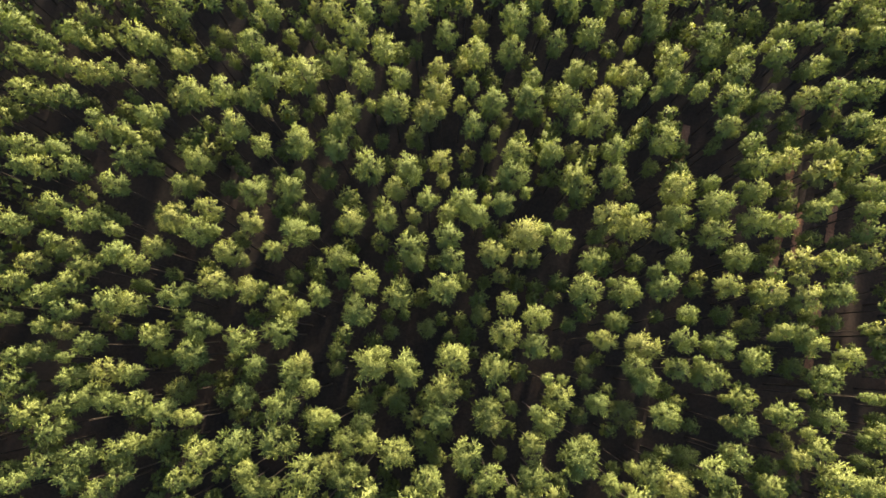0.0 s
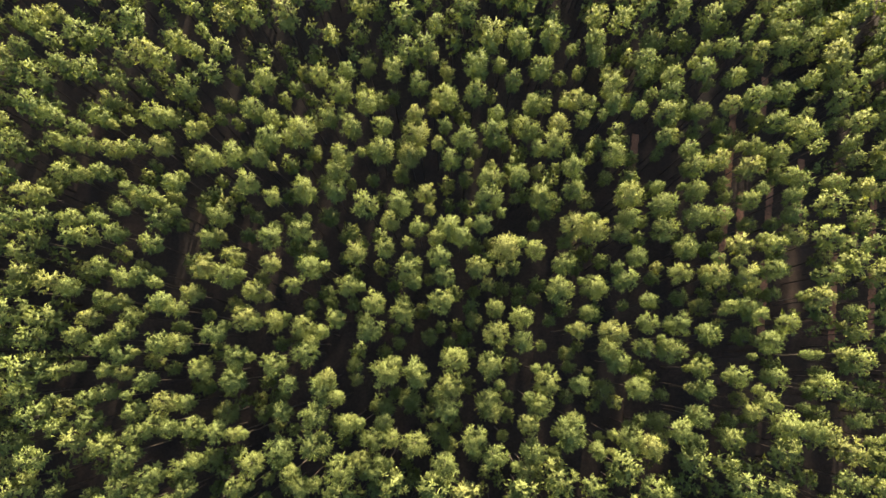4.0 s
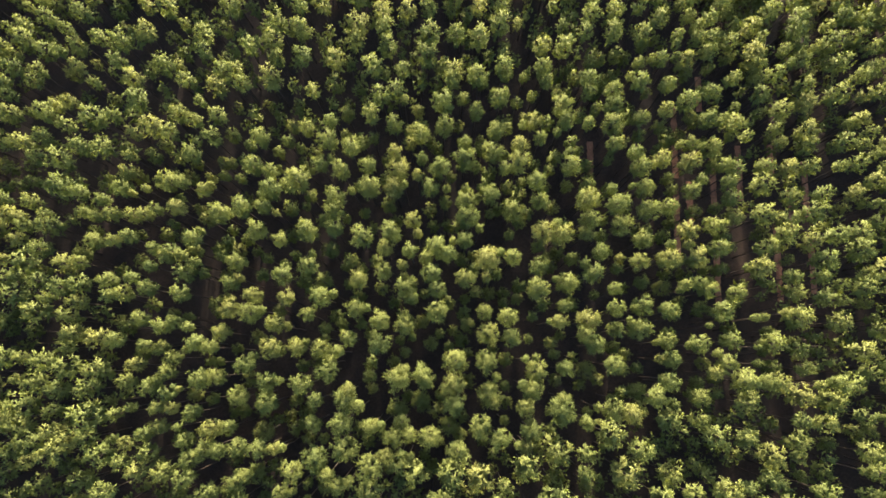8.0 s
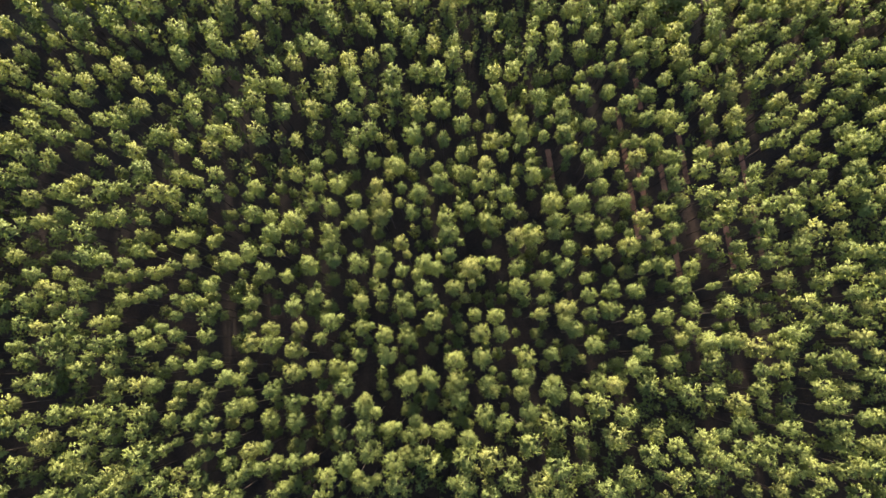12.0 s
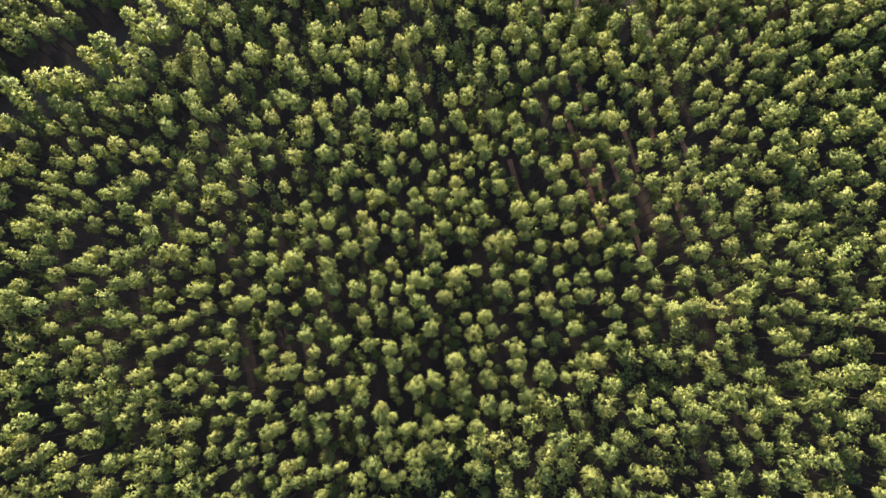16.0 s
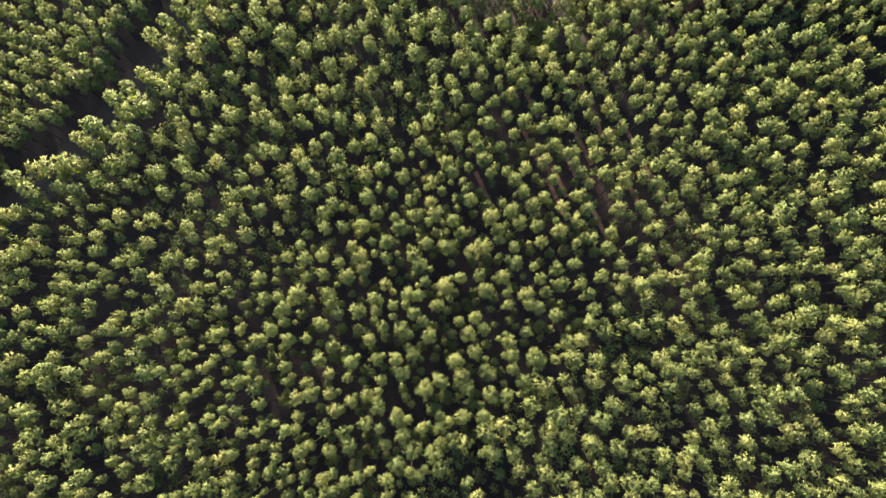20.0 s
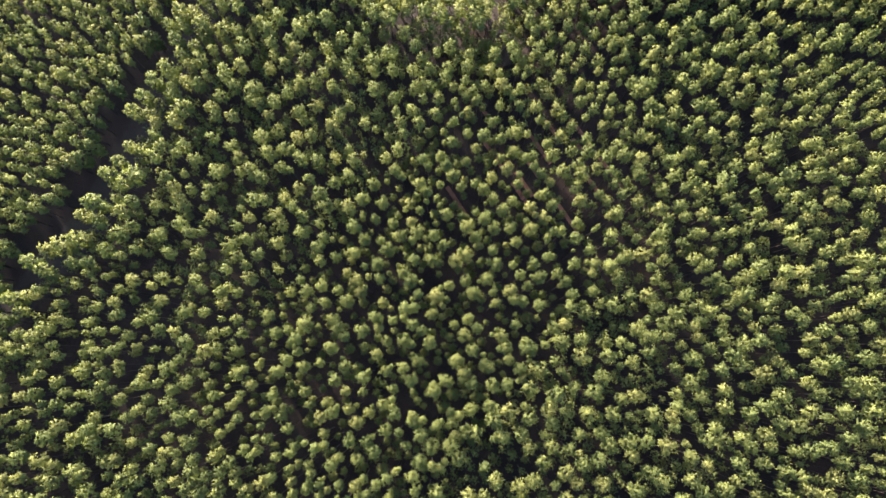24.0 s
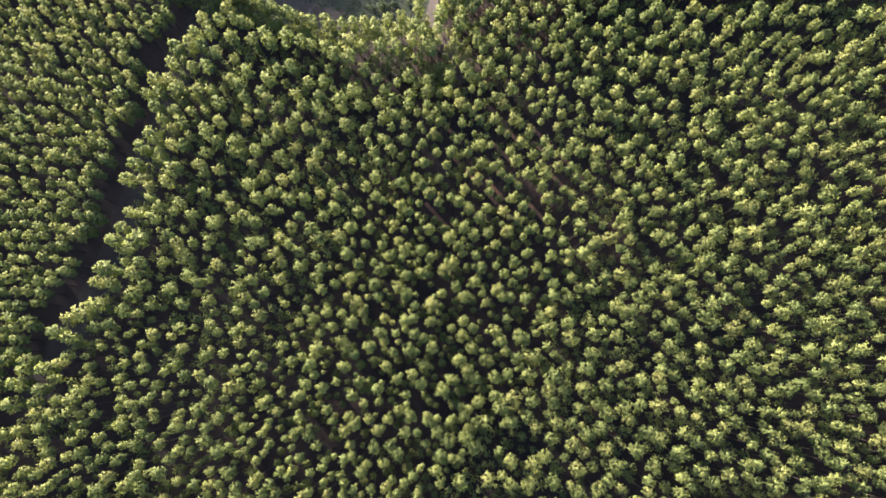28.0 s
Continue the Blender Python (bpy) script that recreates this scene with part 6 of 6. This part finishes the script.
EDGE_ROW = [(float(np.interp(y, *FIELD_EDGE)) - 1.2 + 0.5 * stand_rng.normal(), y, 13.2 + 0.5 * stand_rng.normal(), 1.65 + 0.2 * stand_rng.normal()) for y in np.arange(57, 118, 2.3)]
OUTER_ROWS += [r for r in EDGE_ROW if free(r[0], r[1], 1.7)]
BLOCK = [(7.8, 164.9), (163.4, -53.6), (26, -110.1), (-75.9, -7.8), (-94.2, 65.5)]
OUTER_ROWS += fill(-94, 164, -112, 112, 3.7, 2.9, 1.5, lambda x, y: not in_field(x, y) and y < float(np.interp(x, *SOUTH_EDGE)) and not any(inside(x, y, s) for s in STRETCHES) and inside(x, y, BLOCK))
# unseen rows added all round so that low sun cannot slip in sideways
SCREEN_ROWS = fill(-130, 235, -196, 90, 3.9, 3.2, 1.5, lambda x, y: not in_field(x, y) and not inside(x, y, BLOCK) and inside(x, y, [(-119.6, 86.7), (235, 57.8), (79.2, -195), (-128.8, 14.2)]))
NORTH_EDGE = ((-113, -62.5, -48.6, -27.8, -9, 0.5, 11.6, 22.9, 37, 47.5, 58), (76.6, 82.9, 85.1, 88.2, 94.9, 99, 102.7, 108.5, 111.3, 117.8, 124.4))


def beyond(x, y):
    return y - float(np.interp(x, *NORTH_EDGE))


NORTH_ROWS = [(x, y, 12.2 + stand_rng.normal() * 0.5, s * (1.2 if beyond(x, y) < 3 else 1.0)) for x, y, h, s in
              fill(-110, 45, 72, 176, 3.1, 2.8, 1.33, lambda x, y: beyond(x, y) > 0.6 and inside(x, y, [(12.2, 183.1), (60.9, 118.6), (-31.6, 71.5), (-113.5, 79.2)]))]
# unseen wood added beyond the field; its shadow covers pasture and wood edge
FIELD_SCREEN_ROWS = [(x, y, h + 2.5, s) for x, y, h, s in fill(48, 200, 85, 180, 3.2, 2.6, 2.0, lambda x, y: beyond(x, y) > 0 and y > (max(82, 104 - 1.3 * (x - 70)) if x > 70 else 118))]
# more of these added rows to the north, on the sun's side
SCREEN_ROWS += fill(-190, 48, 80, 250, 4.1, 3.6, 1.7, lambda x, y: beyond(x, y) > 1 and not inside(x, y, [(12.2, 183.1), (60.9, 118.6), (-31.6, 71.5), (-113.5, 79.2)]) and y < 205 + 0.35 * x)


def under(wanted):
    """Suppressed trees that stand lower in the gaps of the canopy."""
    return [(x, y, stand_rng.uniform(6.0, 10.2), stand_rng.uniform(0.8, 1.25)) for x, y, h, s in fill(-94, 164, -112, 112, 2.1, 1.9, 1.1, wanted) if free(x, y, 1.65)]


for x, y, *rest in OUTER_ROWS:
    TAKEN.setdefault((round(x / 4), round(y / 4)), []).append((x, y))
forest("forest_understorey", under(lambda x, y: inside(x, y, STRETCHES[0]) and not by_gap(x, y)), FAR, "smaller suppressed trees in dim gaps between the tall crowns", "forest")
# low trees added along the field edge to stop sun under the crowns
EDGE_SCREEN = [(float(np.interp(y, *FIELD_EDGE)) - stand_rng.uniform(1.5, 5.5), y, stand_rng.uniform(5, 9.5), stand_rng.uniform(1.2, 1.7)) for y in np.arange(57, 118, 0.8)]
# more added ones over ground by the track that came out too bright
for k in range(260):
    x, y = stand_rng.uniform(56, 90), stand_rng.uniform(30, 55)
    if free(x, y, 1.5) and abs(x - 65 - 0.64 * (y - 37.5)) > 1.9 and not by_gap(x, y):
        EDGE_SCREEN.append((x, y, stand_rng.uniform(4.5, 8.5), stand_rng.uniform(1.0, 1.5)))
EDGE_SCREEN += [(x, float(np.interp(x, (76, 112), (54, 50))) - stand_rng.uniform(0, 5), stand_rng.uniform(5, 9.5), stand_rng.uniform(1.2, 1.7)) for x in np.arange(79, 112, 1.0)]
forest("forest_undergrowth", EDGE_SCREEN + under(lambda x, y: not in_field(x, y) and y < float(np.interp(x, *SOUTH_EDGE)) and inside(x, y, BLOCK) and not inside(x, y, STRETCHES[0]) and not by_gap(x, y) and not (71 < x < 77 and 43 < y < 57)), UNDER, "smaller suppressed trees filling the dim gaps of the plantation, with low ones added to block sun at the field edge", "forest")
forest("forest_beside", SIDE_ROWS, SIDE, "slender plantation trees with feathery yellow-green crowns beside the middle stretch", "forest")
NEARER = [r for r in OUTER_ROWS if math.hypot(r[0] - 5, r[1] - 14) < 64]
OUTER_ROWS = [r for r in OUTER_ROWS if math.hypot(r[0] - 5, r[1] - 14) >= 64]
def by_edge(r):
    """Trees along the firebreak and the pasture keep their foliage further down."""
    x, y = r[0], r[1]
    pasture_edge = float(np.interp(y, *FIELD_EDGE))
    return (y > float(np.interp(x, *SOUTH_EDGE)) - 4.8 and beyond(x, y) < 3.3) or (55 < y < 108 and x > pasture_edge - 6)


EDGE_ROWS = [r for r in OUTER_ROWS + NORTH_ROWS if by_edge(r)]
OUTER_ROWS = [r for r in OUTER_ROWS if not by_edge(r)]
NORTH_ROWS = [r for r in NORTH_ROWS if not by_edge(r)]
forest("forest_edge", EDGE_ROWS, EDGE, "plantation trees along the firebreak and pasture with deep full crowns", "forest")
forest("forest_middle", MIDDLE_ROWS + NEARER, MIDDLE, "rows of slender plantation trees with yellow-green crowns", "forest")
forest("forest_outer", OUTER_ROWS, FAR, "dense plantation of slender trees with yellow-green crowns", "forest")
forest("forest_beyond_track", NORTH_ROWS, FAR, "dense plantation of small-crowned trees beyond a shaded track", "forest")
# a lower second layer of it stops sun passing between the trunks
FIELD_SCREEN_ROWS += [(x + 1.1, y + 0.9, h - 7, s) for x, y, h, s in FIELD_SCREEN_ROWS]
forest("forest_across_field", FIELD_SCREEN_ROWS, UNDER, "unseen dense wood added across the pasture to block the low sun", "forest")
forest("forest_margin", SCREEN_ROWS, MARGIN, "unseen rows added round the plantation to keep low sun off its floor", "forest")



# ---- at the pasture: shrubs, fallen branches, tussocks; a dead tree ----
def shrub(x, y, size):
    rng = np.random.default_rng(int(x * 10 + y))
    root = new("shrub")
    root.location = (x, y, lie(x, y) + 0.05)
    tagged(root, "dark green rounded shrub standing in the rough pasture", "shrub", "shrubs in the pasture")
    v, q, nm, mid = crown_form(rng, 14, 160, 4, 0.2, 0.05, 0.4, 0.8)
    v[:, 2] -= v[:, 2].min()
    v[:, 2] *= 1.25 / v[:, 2].max()
    foliage_part = new("foliage", build_mesh("foliage", v * size, q, [LEAF_DARK], normals=nm))
    foliage_part.parent = root
    for k in range(4):
        a = rng.uniform(0, 6.28)
        tip = np.array([math.cos(a) * 0.45, math.sin(a) * 0.45, 0.7]) * size
        sv, sq = tube([(0.04 * math.cos(a), 0.04 * math.sin(a), -0.1), tip * (0.4, 0.4, 0.55), tip], [0.035, 0.024, 0.01], 5)
        stem = new("stem", build_mesh("stem", sv, sq, [BARK]))
        stem.parent = root
    return root


for x, y, size in ((72.5, 69.1, 1.7), (66.5, 71.7, 1.3), (70.6, 71.4, 1.1), (74.9, 66.9, 1.2), (77.5, 63.6, 0.9), (68.7, 66.9, 0.9), (76.8, 71.3, 1.5), (64.2, 76.7, 0.8)):
    shrub(x, y, size)


def fallen_branch(x, y, turn, length):
    rng = np.random.default_rng(int(x * 7))
    root = new("fallen_branch")
    root.matrix_world = pose(x, y, lie(x, y) + 0.34, 0, 0, turn)
    tagged(root, "bleached bare branch lying on grey-brown ground by the wood", "branch", "fallen branches")
    bend = rng.normal(size=2) * 0.3
    v, q = tube([(0, 0, 0), (length * 0.5, bend[0], 0.08), (length, bend[1], 0.0)], [0.09, 0.065, 0.02], 6)
    new("limb", build_mesh("limb", v, q, [DEADWOOD])).parent = root
    for k in range(5):
        at = length * rng.uniform(0.3, 0.9)
        side = rng.choice((-1, 1)) * rng.uniform(0.5, 1.2)
        v, q = tube([(at, np.interp(at, (0, length * 0.5, length), (0, bend[0], bend[1])), 0.03), (at + 0.5, side * 0.6, 0.2), (at + 0.9, side, 0.12)], [0.035, 0.022, 0.008], 5)
        new("twig", build_mesh("twig", v, q, [DEADWOOD])).parent = root
    return root


for x, y, turn, length in ((59.1, 84.4, 20, 3.2), (60.7, 78.9, -35, 2.6)):
    fallen_branch(x, y, turn, length)


def dead_tree(x, y, height):
    rng = np.random.default_rng(21)
    root = new("dead_tree")
    root.location = (x, y, lie(x, y))
    tagged(root, "bleached leafless dead tree standing among the plantation crowns", "tree")
    v, q = tube([(0, 0, -0.2), (0.1, 0, height * 0.4), (-0.05, 0.1, height * 0.8), (0.1, 0.1, height)], [0.14, 0.11, 0.07, 0.02], 8)
    new("trunk", build_mesh("trunk", v, q, [DEADWOOD])).parent = root
    for k in range(9):
        z, a = height * rng.uniform(0.55, 0.95), k * 2.4
        r = 1.3 * (1.25 - z / height)
        v, q = tube([(0.02, 0.05, z), (r * math.cos(a), r * math.sin(a), z + 0.5), (2 * r * math.cos(a), 2 * r * math.sin(a), z + 0.7)], [0.045, 0.03, 0.008], 5)
        new("branch", build_mesh("branch", v, q, [DEADWOOD])).parent = root
    return root


dead_tree(148.4, -49.2, 13.2)

blade_rng = np.random.default_rng(31)
tufts = blade_rng.uniform((50, 55), (105, 122), (4200, 2))
tufts = tufts[tufts[:, 0] > np.interp(tufts[:, 1], *FIELD_EDGE) + 1]
tufts = np.repeat(tufts[(np.abs(tufts[:, 1] - 57.6) > 2.4)], 6, 0)
count = len(tufts)
foot = tufts + blade_rng.normal(size=(count, 2)) * 0.10
foot = np.c_[foot, lie(foot[:, 0], foot[:, 1]) + 0.06]
a = blade_rng.uniform(0, 6.28, count)
across = np.c_[np.cos(a), np.sin(a), np.zeros(count)] * 0.05
tip = foot + np.c_[blade_rng.normal(size=(count, 2)) * 0.16, blade_rng.uniform(0.25, 0.6, count)]
tagged(new("grass_tussocks", build_mesh("grass_tussocks", np.stack([foot - across, tip, foot + across], 1).reshape(-1, 3), np.arange(count * 3).reshape(-1, 3), [LEAF_DARK])), "coarse dull green tussocks over the pasture", "grass", kind="stuff")
